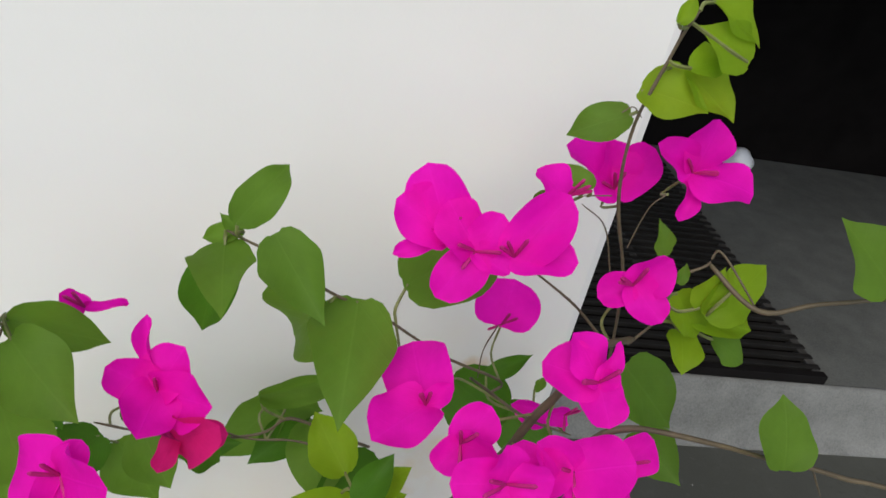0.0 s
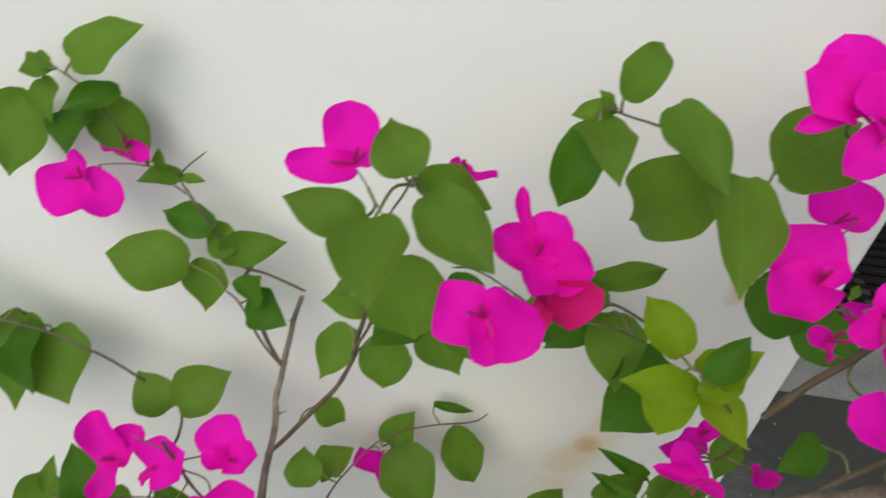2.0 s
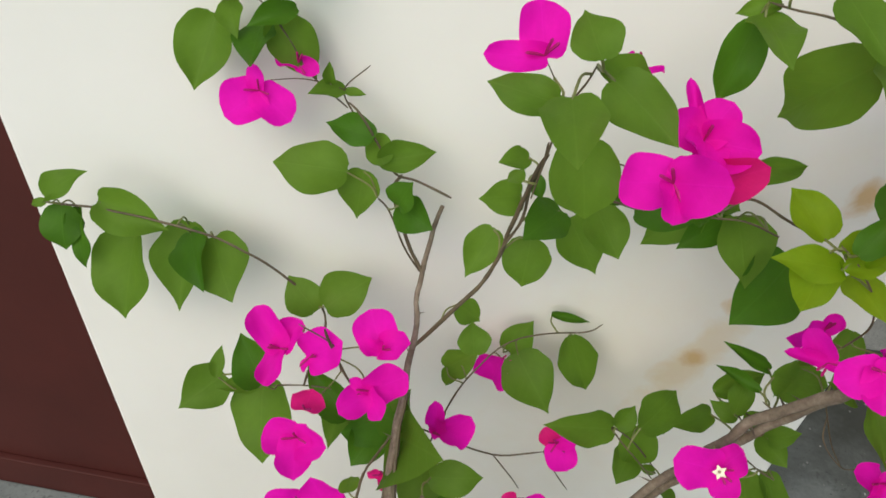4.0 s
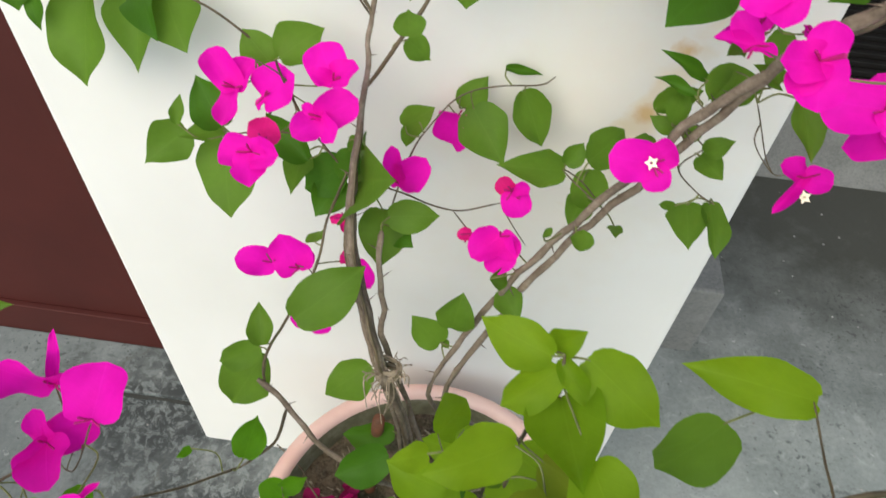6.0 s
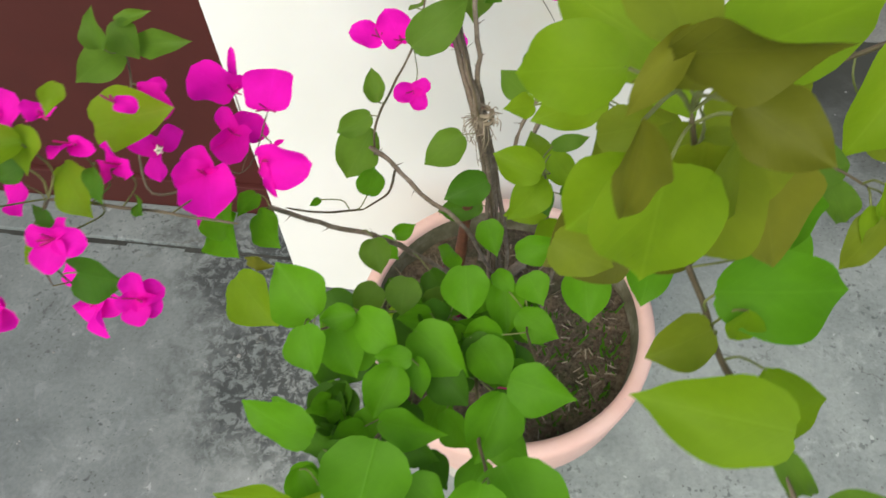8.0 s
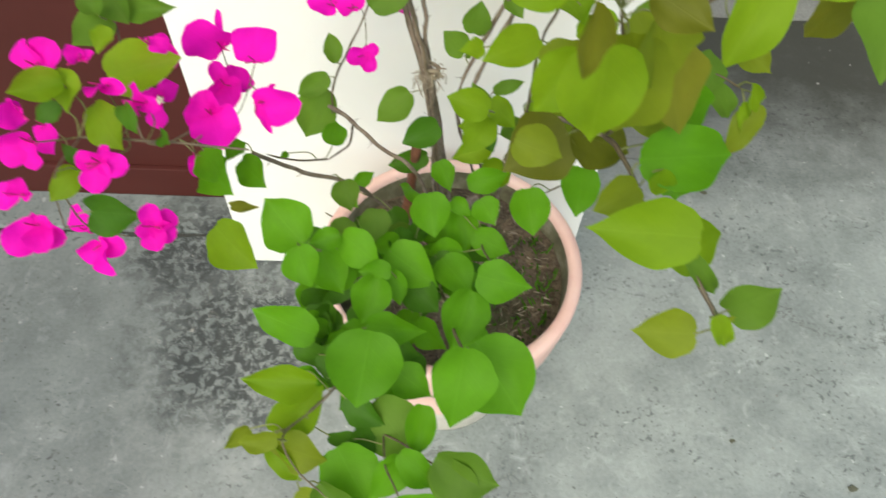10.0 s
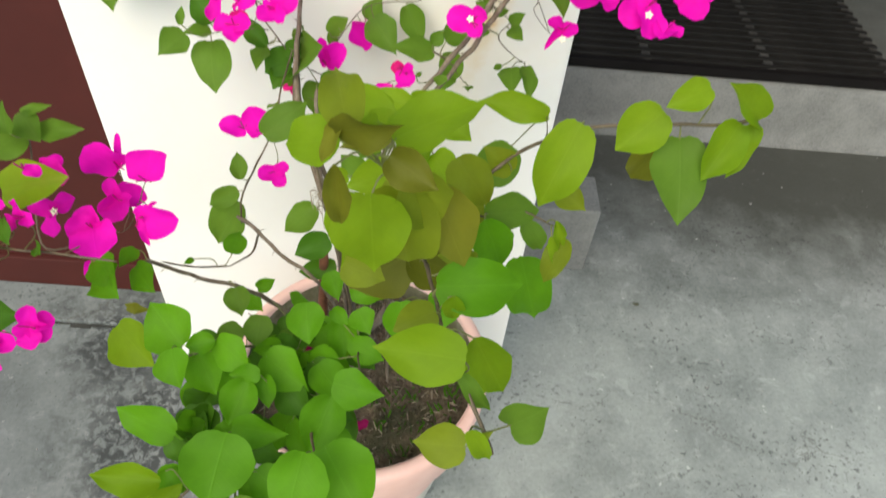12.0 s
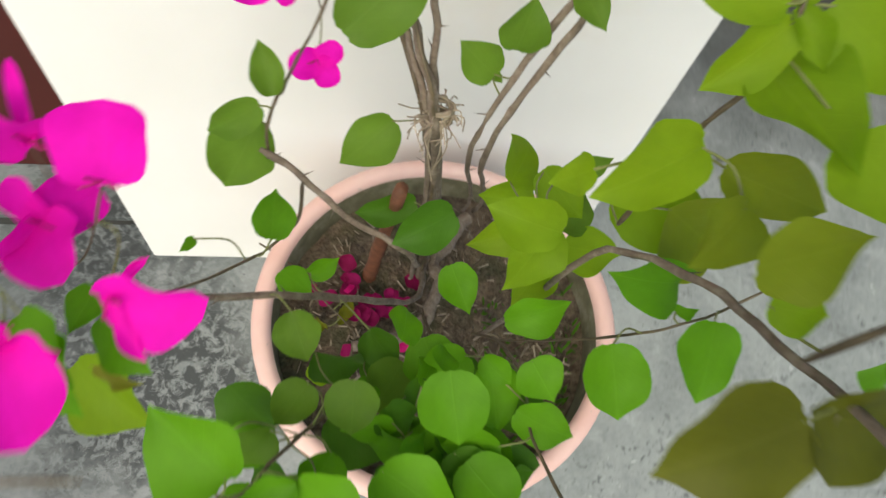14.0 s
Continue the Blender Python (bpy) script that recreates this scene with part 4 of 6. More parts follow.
flower((0.631, -0.225, 1.224))
bract((0.611, -0.230, 1.216), 0.80, "m")
bract((0.641, -0.226, 1.236), 0.85, "m")
bract((0.631, -0.244, 1.214), 0.85, "m")
flower((0.659, -0.150, 1.145))
bract((0.643, -0.138, 1.161), 0.60, "m")
bract((0.632, -0.147, 1.146), 0.30, "m")
bract((0.671, -0.161, 1.147), 0.50, "m")
flower((0.648, -0.260, 1.209))
bract((0.626, -0.268, 1.212), 0.80, "m")
bract((0.649, -0.251, 1.226), 0.90, "m")
bract((0.650, -0.279, 1.193), 0.90, "m")
bract((0.635, -0.272, 1.197), 0.70, "m")
flower((0.727, -0.170, 1.056))
bract((0.745, -0.176, 1.059), 0.95, "m")
bract((0.705, -0.171, 1.066), 0.75, "m")
bract((0.704, -0.197, 1.042), 0.22, "m")
floret((0.725, -0.186, 1.052))
branch(0.0006, (0.696, -0.130, 1.070), (0.690, -0.150, 1.066), (0.714, -0.150, 1.039), (0.726, -0.150, 1.041))
leaf((0.714, -0.135, 1.097), (0.724, -0.169, 1.072), 0.55, -0.03, "g")
leaf((0.684, -0.153, 1.121), (0.661, -0.158, 1.136), 0.50, 0.00, "g")

branch(0.0016, (0.297, -0.231, 0.732), (0.305, -0.220, 0.785), (0.351, -0.185, 0.876), (0.362, -0.160, 0.927), (0.383, -0.160, 0.990))
leaf((0.289, -0.201, 0.743), (0.256, -0.230, 0.684), 0.75, -0.04, "g")
leaf((0.294, -0.213, 0.780), (0.253, -0.222, 0.757), 0.60, -0.14, "g")
leaf((0.310, -0.234, 0.824), (0.300, -0.202, 0.843), 0.60, 0.10, "g")

leaf((0.365, -0.272, 0.937), (0.411, -0.234, 0.962), 0.62, 0.01, "g")


flower((0.338, -0.160, 0.776))
bract((0.315, -0.174, 0.776), 0.85, "m")
bract((0.359, -0.152, 0.783), 0.80, "m")
bract((0.353, -0.172, 0.757), 0.75, "m")

flower((0.303, -0.160, 0.854))
bract((0.270, -0.171, 0.867), 0.70, "m")
flower((0.329, -0.160, 0.851))
bract((0.310, -0.149, 0.886), 0.85, "m")
bract((0.340, -0.146, 0.862), 0.60, "m")
branch(0.0007, (0.343, -0.160, 0.835), (0.336, -0.160, 0.853), (0.305, -0.160, 0.854), (0.298, -0.160, 0.867))

flower((0.380, -0.160, 0.934))
bract((0.365, -0.159, 0.929), 0.60, "r")
bract((0.380, -0.173, 0.929), 0.60, "r")
flower((0.386, -0.160, 0.868))
bract((0.404, -0.179, 0.859), 0.70, "m")
bract((0.373, -0.166, 0.862), 0.50, "m")
bract((0.375, -0.161, 0.888), 0.60, "r")
leaf((0.410, -0.141, 0.929), (0.414, -0.184, 0.903), 0.85, -0.12, "g")
leaf((0.420, -0.163, 0.947), (0.461, -0.155, 0.947), 0.68, -0.08, "g")
leaf((0.423, -0.154, 0.922), (0.442, -0.172, 0.921), 0.80, 0.08, "d")
leaf((0.350, -0.164, 0.900), (0.347, -0.144, 0.891), 0.90, -0.08, "g")
leaf((0.394, -0.166, 0.967), (0.395, -0.148, 0.972), 0.70, -0.04, "g")

leaf((0.402, -0.195, 0.741), (0.359, -0.216, 0.706), 0.72, 0.03, "g")
leaf((0.476, -0.207, 0.826), (0.448, -0.198, 0.850), 0.85, -0.11, "g")
leaf((0.486, -0.211, 0.861), (0.492, -0.200, 0.899), 0.85, -0.01, "g")
leaf((0.479, -0.197, 0.814), (0.485, -0.205, 0.814), 0.80, -0.13, "g")
leaf((0.527, -0.190, 0.900), (0.544, -0.213, 0.887), 0.80, -0.07, "g")
leaf((0.578, -0.206, 0.985), (0.580, -0.187, 0.988), 0.90, -0.14, "g")
leaf((0.513, -0.202, 0.929), (0.527, -0.186, 0.916), 0.80, -0.01, "g")
leaf((0.548, -0.203, 0.993), (0.554, -0.195, 0.995), 0.60, -0.01, "g")

branch(0.0043, (0.458, -0.195, 0.385), (0.452, -0.205, 0.520), (0.444, -0.225, 0.680), (0.427, -0.250, 0.835), (0.411, -0.230, 0.881), (0.394, -0.200, 0.937), (0.387, -0.170, 0.974), (0.389, -0.130, 1.014), (0.389, -0.095, 1.040), (0.387, -0.055, 1.073), (0.396, -0.030, 1.126))
branch(0.0029, (0.446, -0.200, 0.385), (0.444, -0.208, 0.520), (0.438, -0.226, 0.680), (0.422, -0.247, 0.830), (0.407, -0.227, 0.874), (0.391, -0.197, 0.931), (0.385, -0.167, 0.970), (0.387, -0.130, 1.007), (0.389, -0.095, 1.040))
branch(0.0027, (0.466, -0.190, 0.385), (0.458, -0.200, 0.520), (0.448, -0.222, 0.680), (0.429, -0.247, 0.837), (0.414, -0.225, 0.873), (0.397, -0.195, 0.930), (0.389, -0.165, 0.968), (0.389, -0.128, 1.006), (0.391, -0.095, 1.047))
branch(0.0022, (0.450, -0.188, 0.385), (0.449, -0.200, 0.520), (0.441, -0.224, 0.680), (0.420, -0.240, 0.819), (0.403, -0.215, 0.871), (0.387, -0.190, 0.920), (0.383, -0.160, 0.960), (0.386, -0.130, 1.000))
branch(0.0019, (0.460, -0.205, 0.385), (0.452, -0.212, 0.540), (0.442, -0.230, 0.700), (0.426, -0.252, 0.842), (0.410, -0.230, 0.890), (0.397, -0.205, 0.945), (0.390, -0.165, 0.983), (0.391, -0.130, 1.022))
branch(0.0034, (0.475, -0.185, 0.385), (0.466, -0.195, 0.550), (0.427, -0.230, 0.844), (0.423, -0.220, 0.886), (0.417, -0.200, 0.930), (0.417, -0.180, 0.947))
branch(0.0016, (0.387, -0.055, 1.073), (0.369, -0.045, 1.103), (0.357, -0.040, 1.140), (0.363, -0.035, 1.155))
branch(0.0018, (0.389, -0.100, 1.032), (0.428, -0.100, 1.101), (0.445, -0.095, 1.139), (0.452, -0.100, 1.184), (0.457, -0.115, 1.225), (0.462, -0.130, 1.254))


leaf((0.439, -0.196, 1.152), (0.435, -0.176, 1.157), 0.90, 0.13, "g")


# middle shoot: lime leaves on a thin stem in front of the trunk
branch(0.0018, (0.545, -0.350, 0.857), (0.544, -0.352, 0.900), (0.545, -0.353, 0.966), (0.559, -0.350, 1.012), (0.555, -0.345, 1.052))
leaf((0.548, -0.345, 1.050), (0.507, -0.326, 1.051), 0.61, 0.04, "y")
leaf((0.553, -0.350, 1.043), (0.525, -0.362, 1.014), 0.61, 0.00, "y")
leaf((0.549, -0.335, 1.046), (0.566, -0.335, 1.064), 0.72, -0.04, "l")
leaf((0.555, -0.345, 1.046), (0.576, -0.365, 1.029), 0.42, 0.04, "l")
leaf((0.571, -0.344, 1.049), (0.614, -0.369, 1.030), 0.70, -0.01, "l")
leaf((0.561, -0.353, 1.013), (0.570, -0.416, 1.033), 0.66, 0.04, "l")
leaf((0.576, -0.400, 1.031), (0.592, -0.440, 1.030), 0.85, 0.08, "y")
leaf((0.537, -0.372, 0.983), (0.484, -0.395, 0.972), 0.66, -0.04, "y")
leaf((0.483, -0.385, 0.979), (0.460, -0.395, 0.982), 0.80, 0.04, "y")
branch(0.0010, (0.544, -0.353, 0.950), (0.541, -0.362, 0.972), (0.537, -0.372, 0.983))
leaf((0.570, -0.352, 0.881), (0.624, -0.358, 0.834), 0.95, 0.04, "k")
leaf((0.581, -0.388, 0.851), (0.525, -0.395, 0.880), 0.55, 0.00, "c")
leaf((0.596, -0.395, 0.812), (0.606, -0.398, 0.825), 0.80, 0.00, "c")
leaf((0.559, -0.374, 0.966), (0.611, -0.392, 0.959), 0.60, 0.08, "k")
leaf((0.530, -0.450, 1.017), (0.576, -0.440, 1.024), 0.75, 0.12, "k")
leaf((0.551, -0.455, 0.986), (0.575, -0.460, 0.987), 0.80, -0.08, "l")
leaf((0.560, -0.400, 0.971), (0.532, -0.425, 0.959), 0.85, 0.00, "k")

# near shoot: stem from the pot, bending towards the walk
branch(0.0030, (0.525, -0.285, 0.400), (0.528, -0.335, 0.660), (0.535, -0.360, 0.830), (0.559, -0.405, 0.902), (0.572, -0.475, 0.968), (0.575, -0.540, 1.020))
branch(0.0015, (0.575, -0.540, 1.020), (0.568, -0.575, 1.075), (0.552, -0.592, 1.140), (0.540, -0.600, 1.185))

# its crown of large young leaves
leaf((0.548, -0.589, 1.200), (0.606, -0.560, 1.213), 0.74, -0.60, "l", 1)
leaf((0.540, -0.545, 1.165), (0.483, -0.504, 1.173), 0.66, 0.00, "y", 1)
leaf((0.535, -0.530, 1.168), (0.520, -0.507, 1.185), 0.70, 0.00, "y")
leaf((0.521, -0.634, 1.243), (0.507, -0.577, 1.243), 0.47, 0.06, "k", 1)
leaf((0.516, -0.645, 1.248), (0.554, -0.655, 1.262), 0.62, 0.90, "b")
leaf((0.547, -0.625, 1.213), (0.577, -0.640, 1.203), 0.72, 0.08, "b")
leaf((0.533, -0.615, 1.169), (0.536, -0.624, 1.103), 0.80, -0.04, "y")
leaf((0.510, -0.600, 1.204), (0.472, -0.584, 1.184), 0.72, 0.00, "l")
leaf((0.550, -0.530, 1.086), (0.572, -0.520, 1.101), 0.80, 0.04, "k")
leaf((0.576, -0.520, 1.092), (0.606, -0.530, 1.085), 0.62, -0.08, "k")
leaf((0.519, -0.640, 1.252), (0.507, -0.645, 1.224), 0.35, 0.16, "o")
leaf((0.513, -0.640, 1.216), (0.516, -0.640, 1.168), 0.35, -0.12, "o")
leaf((0.536, -0.600, 1.222), (0.523, -0.620, 1.225), 0.50, 0.04, "y")
leaf((0.545, -0.567, 1.202), (0.523, -0.585, 1.189), 0.75, 0.00, "y")
leaf((0.544, -0.605, 1.215), (0.513, -0.610, 1.206), 0.50, 0.08, "o")
leaf((0.562, -0.600, 1.183), (0.575, -0.600, 1.129), 0.70, -0.12, "k")
leaf((0.530, -0.590, 1.141), (0.502, -0.600, 1.104), 0.80, 0.04, "l")
leaf((0.549, -0.600, 1.166), (0.560, -0.595, 1.085), 0.66, 0.04, "k")
leaf((0.577, -0.575, 1.141), (0.604, -0.597, 1.086), 0.62, -0.08, "o")
# two leaves in the olive that carries underside shade
leaf((0.553, -0.505, 0.985), (0.502, -0.520, 0.952), 1.00, 0.08, "b")
leaf((0.560, -0.500, 0.985), (0.612, -0.505, 0.965), 0.90, -0.08, "b")

# low arm of the near shoot, with two broad leaves and a hanging tip
branch(0.0022, (0.575, -0.540, 1.020), (0.580, -0.575, 1.038), (0.591, -0.619, 1.031), (0.600, -0.650, 1.042), (0.608, -0.675, 1.046), (0.621, -0.705, 1.036), (0.633, -0.729, 1.026))
leaf((0.587, -0.598, 1.057), (0.655, -0.585, 1.051), 0.64, -0.04, "c")
leaf((0.606, -0.678, 1.072), (0.541, -0.664, 1.060), 0.66, 0.04, "l")
leaf((0.584, -0.615, 1.045), (0.553, -0.630, 1.036), 0.80, 0.08, "k")
leaf((0.618, -0.560, 1.052), (0.585, -0.560, 1.053), 0.50, 0.04, "k")
leaf((0.612, -0.722, 1.023), (0.575, -0.715, 1.013), 0.85, 0.08, "k")
leaf((0.651, -0.690, 1.002), (0.675, -0.690, 1.032), 0.90, -0.08, "g")
leaf((0.606, -0.678, 1.054), (0.631, -0.690, 1.025), 0.32, 0.12, "g")
leaf((0.618, -0.725, 1.042), (0.630, -0.722, 1.048), 0.50, 0.00, "k")
leaf((0.613, -0.728, 1.058), (0.631, -0.730, 1.023), 0.35, 0.00, "y")
leaf((0.621, -0.622, 1.020), (0.649, -0.640, 0.973), 0.70, 0.04, "l")
leaf((0.600, -0.610, 1.060), (0.600, -0.615, 1.038), 0.80, 0.00, "l")

# right arm: dark twig carrying loose leaves over the yard floor
branch(0.0021, (0.572, -0.475, 0.968), (0.600, -0.468, 1.020), (0.640, -0.450, 1.066), (0.681, -0.422, 1.077), (0.724, -0.420, 1.096), (0.763, -0.420, 1.103), (0.808, -0.420, 1.108), (0.852, -0.420, 1.114), (0.876, -0.420, 1.120))
leaf((0.692, -0.357, 1.061), (0.622, -0.349, 1.066), 0.42, 0.14, "y")
branch(0.0008, (0.681, -0.422, 1.077), (0.690, -0.390, 1.062), (0.692, -0.357, 1.061))
leaf((0.661, -0.353, 1.012), (0.633, -0.365, 0.965), 0.82, -0.08, "g")
leaf((0.708, -0.440, 1.112), (0.681, -0.473, 1.042), 0.58, 0.04, "y")
leaf((0.698, -0.452, 1.047), (0.729, -0.462, 1.027), 0.70, 0.08, "k")
leaf((0.599, -0.455, 1.074), (0.631, -0.470, 1.032), 0.75, 0.08, "k")
leaf((0.652, -0.445, 1.056), (0.623, -0.440, 1.079), 0.75, -0.08, "k")
leaf((0.629, -0.500, 1.049), (0.600, -0.505, 1.037), 0.65, 0.04, "k")
leaf((0.626, -0.512, 1.061), (0.676, -0.490, 1.048), 0.58, 0.04, "g")
branch(0.0012, (0.600, -0.468, 1.020), (0.626, -0.505, 1.050), (0.660, -0.500, 1.055), (0.690, -0.500, 1.040))
leaf((0.631, -0.520, 1.053), (0.651, -0.525, 1.021), 0.70, 0.08, "g")
leaf((0.664, -0.505, 1.045), (0.684, -0.510, 1.018), 0.60, -0.08, "g")
leaf((0.704, -0.510, 1.032), (0.691, -0.525, 0.989), 0.50, 0.12, "k")
leaf((0.692, -0.508, 1.053), (0.702, -0.512, 1.022), 0.35, 0.00, "y")
leaf((0.691, -0.512, 1.036), (0.701, -0.516, 1.002), 0.30, 0.08, "y")
leaf((0.595, -0.540, 1.084), (0.612, -0.549, 1.061), 0.70, 0.04, "c")
leaf((0.624, -0.530, 1.069), (0.643, -0.540, 1.024), 0.70, -0.08, "c")
leaf((0.680, -0.450, 0.936), (0.714, -0.440, 0.822), 0.45, 0.08, "c")
leaf((0.789, -0.415, 1.116), (0.752, -0.430, 1.081), 0.85, 0.04, "y")
leaf((0.806, -0.390, 1.067), (0.793, -0.384, 1.008), 0.60, 0.00, "o")
leaf((0.821, -0.420, 1.150), (0.784, -0.435, 1.137), 0.68, -0.04, "y")
leaf((0.812, -0.422, 1.091), (0.815, -0.481, 1.038), 0.66, 0.04, "g")
leaf((0.860, -0.425, 1.116), (0.833, -0.455, 1.073), 0.60, 0.04, "l")
leaf((0.875, -0.425, 1.116), (0.860, -0.445, 1.070), 0.42, -0.08, "l")
leaf((0.877, -0.420, 1.120), (0.836, -0.425, 1.159), 0.60, 0.12, "l")


# low clump of fresh leaves spilling over the front of the pot
leaf((0.486, -0.627, 0.815), (0.529, -0.682, 0.779), 0.95, -0.07, "c")
leaf((0.470, -0.658, 0.862), (0.459, -0.714, 0.826), 0.80, -0.11, "c")
leaf((0.487, -0.561, 0.836), (0.540, -0.569, 0.830), 0.78, -0.03, "c")
leaf((0.481, -0.561, 0.803), (0.463, -0.611, 0.770), 0.75, -0.10, "c")
leaf((0.381, -0.621, 0.819), (0.370, -0.679, 0.781), 1.00, -0.12, "c")
leaf((0.326, -0.621, 0.816), (0.267, -0.603, 0.828), 0.60, -0.03, "c")
leaf((0.336, -0.684, 0.843), (0.273, -0.683, 0.844), 0.50, 0.12, "l")
leaf((0.285, -0.690, 0.735), (0.331, -0.652, 0.760), 0.62, 0.08, "l")
leaf((0.301, -0.722, 0.800), (0.268, -0.725, 0.798), 0.60, 0.08, "k")
leaf((0.381, -0.540, 0.792), (0.366, -0.579, 0.765), 0.82, -0.08, "c")
leaf((0.374, -0.585, 0.770), (0.434, -0.589, 0.767), 0.58, 0.01, "c")
leaf((0.395, -0.533, 0.799), (0.362, -0.535, 0.797), 0.70, -0.06, "c")
leaf((0.397, -0.526, 0.784), (0.406, -0.555, 0.764), 0.62, -0.09, "c")
leaf((0.318, -0.506, 0.789), (0.342, -0.542, 0.765), 0.85, -0.11, "c")
leaf((0.393, -0.494, 0.778), (0.446, -0.525, 0.757), 0.80, -0.08, "c")
leaf((0.344, -0.503, 0.819), (0.383, -0.528, 0.802), 0.80, 0.12, "c")
leaf((0.374, -0.435, 0.777), (0.372, -0.466, 0.757), 0.95, 0.09, "g")
leaf((0.386, -0.372, 0.696), (0.409, -0.396, 0.680), 0.90, 0.08, "d")
leaf((0.435, -0.439, 0.814), (0.442, -0.478, 0.788), 0.90, 0.08, "c")
leaf((0.473, -0.416, 0.755), (0.481, -0.460, 0.726), 0.68, -0.08, "c")
leaf((0.496, -0.424, 0.789), (0.513, -0.448, 0.773), 1.00, -0.05, "c")
leaf((0.297, -0.499, 0.798), (0.256, -0.462, 0.823), 0.95, 0.04, "c")
leaf((0.156, -0.395, 0.676), (0.210, -0.437, 0.649), 0.80, 0.06, "l")
leaf((0.340, -0.506, 0.821), (0.309, -0.513, 0.816), 0.75, 0.10, "c")
leaf((0.300, -0.529, 0.830), (0.315, -0.562, 0.809), 0.90, 0.11, "c")
leaf((0.328, -0.380, 0.761), (0.339, -0.409, 0.741), 0.90, -0.12, "g")
leaf((0.483, -0.389, 0.776), (0.529, -0.378, 0.783), 0.62, 0.03, "c")
leaf((0.550, -0.417, 0.801), (0.558, -0.460, 0.773), 0.85, 0.05, "c")
leaf((0.609, -0.412, 0.835), (0.602, -0.456, 0.806), 0.80, 0.00, "c")
leaf((0.447, -0.340, 0.759), (0.462, -0.371, 0.739), 0.75, -0.09, "c")
leaf((0.497, -0.367, 0.877), (0.453, -0.355, 0.885), 0.75, -0.01, "l")
leaf((0.500, -0.349, 0.849), (0.471, -0.384, 0.826), 0.70, -0.12, "l")
leaf((0.509, -0.290, 0.821), (0.539, -0.317, 0.803), 0.68, 0.12, "l")
leaf((0.500, -0.324, 0.809), (0.512, -0.350, 0.792), 0.70, 0.10, "d")
leaf((0.508, -0.316, 0.861), (0.542, -0.307, 0.868), 0.45, 0.01, "g")
leaf((0.553, -0.320, 0.851), (0.615, -0.345, 0.835), 0.80, -0.06, "l")
leaf((0.502, -0.548, 1.020), (0.538, -0.558, 1.013), 0.90, 0.12, "k")
leaf((0.443, -0.314, 0.797), (0.401, -0.333, 0.784), 0.75, 0.02, "d")
leaf((0.288, -0.704, 0.743), (0.339, -0.718, 0.733), 0.80, 0.11, "k")
leaf((0.340, -0.691, 0.725), (0.388, -0.698, 0.720), 0.45, 0.10, "d")
leaf((0.351, -0.709, 0.739), (0.386, -0.756, 0.708), 0.90, 0.00, "c")
leaf((0.386, -0.664, 0.750), (0.429, -0.707, 0.722), 0.85, -0.02, "g")
leaf((0.435, -0.675, 0.770), (0.429, -0.718, 0.752), 0.62, 0.00, "c")
leaf((0.413, -0.720, 0.747), (0.386, -0.756, 0.739), 0.70, 0.00, "c")
leaf((0.384, -0.684, 0.736), (0.362, -0.718, 0.727), 0.70, 0.00, "d")
leaf((0.415, -0.722, 0.768), (0.453, -0.747, 0.755), 0.60, 0.00, "c")
leaf((0.356, -0.663, 0.756), (0.397, -0.685, 0.740), 0.60, 0.00, "d")
leaf((0.316, -0.747, 0.725), (0.348, -0.769, 0.711), 0.65, 0.00, "k")
leaf((0.260, -0.692, 0.743), (0.240, -0.712, 0.743), 0.60, 0.00, "k")
leaf((0.448, -0.741, 0.813), (0.502, -0.759, 0.801), 0.85, 0.03, "g")
leaf((0.450, -0.740, 0.807), (0.488, -0.774, 0.784), 0.70, -0.02, "g")
leaf((0.414, -0.773, 0.786), (0.483, -0.790, 0.775), 0.50, -0.10, "c")
leaf((0.337, -0.744, 0.739), (0.380, -0.777, 0.717), 0.60, -0.06, "g")
leaf((0.285, -0.706, 0.736), (0.315, -0.734, 0.718), 0.50, 0.09, "l")
leaf((0.383, -0.783, 0.743), (0.411, -0.799, 0.733), 0.40, -0.13, "g")
leaf((0.416, -0.796, 0.768), (0.454, -0.802, 0.764), 0.35, -0.13, "k")
leaf((0.397, -0.595, 0.748), (0.429, -0.605, 0.742), 0.85, 0.04, "d")
leaf((0.414, -0.517, 0.754), (0.448, -0.545, 0.735), 0.80, -0.06, "d")
leaf((0.491, -0.452, 0.757), (0.531, -0.468, 0.746), 0.75, 0.01, "c")
leaf((0.445, -0.479, 0.749), (0.474, -0.508, 0.730), 0.80, -0.01, "d")
leaf((0.463, -0.420, 0.781), (0.483, -0.435, 0.772), 0.75, -0.04, "c")

# leaves nearer the soil
leaf((0.430, -0.383, 0.708), (0.448, -0.427, 0.692), 0.85, 0.12, "c")
leaf((0.411, -0.400, 0.698), (0.387, -0.436, 0.682), 0.85, -0.07, "g")
leaf((0.418, -0.459, 0.723), (0.449, -0.490, 0.707), 0.85, -0.02, "c")
leaf((0.359, -0.478, 0.748), (0.341, -0.504, 0.732), 0.90, -0.07, "c")
leaf((0.340, -0.428, 0.743), (0.318, -0.453, 0.727), 0.85, 0.03, "g")
leaf((0.316, -0.462, 0.748), (0.289, -0.479, 0.732), 0.85, -0.05, "g")
leaf((0.461, -0.460, 0.723), (0.489, -0.491, 0.707), 0.85, -0.04, "c")
leaf((0.486, -0.292, 0.808), (0.507, -0.246, 0.792), 0.80, 0.06, "l")
leaf((0.510, -0.292, 0.778), (0.472, -0.278, 0.762), 0.75, -0.04, "l")
leaf((0.513, -0.300, 0.748), (0.466, -0.308, 0.732), 0.65, 0.02, "y")
leaf((0.532, -0.321, 0.738), (0.501, -0.358, 0.722), 0.80, 0.10, "l")
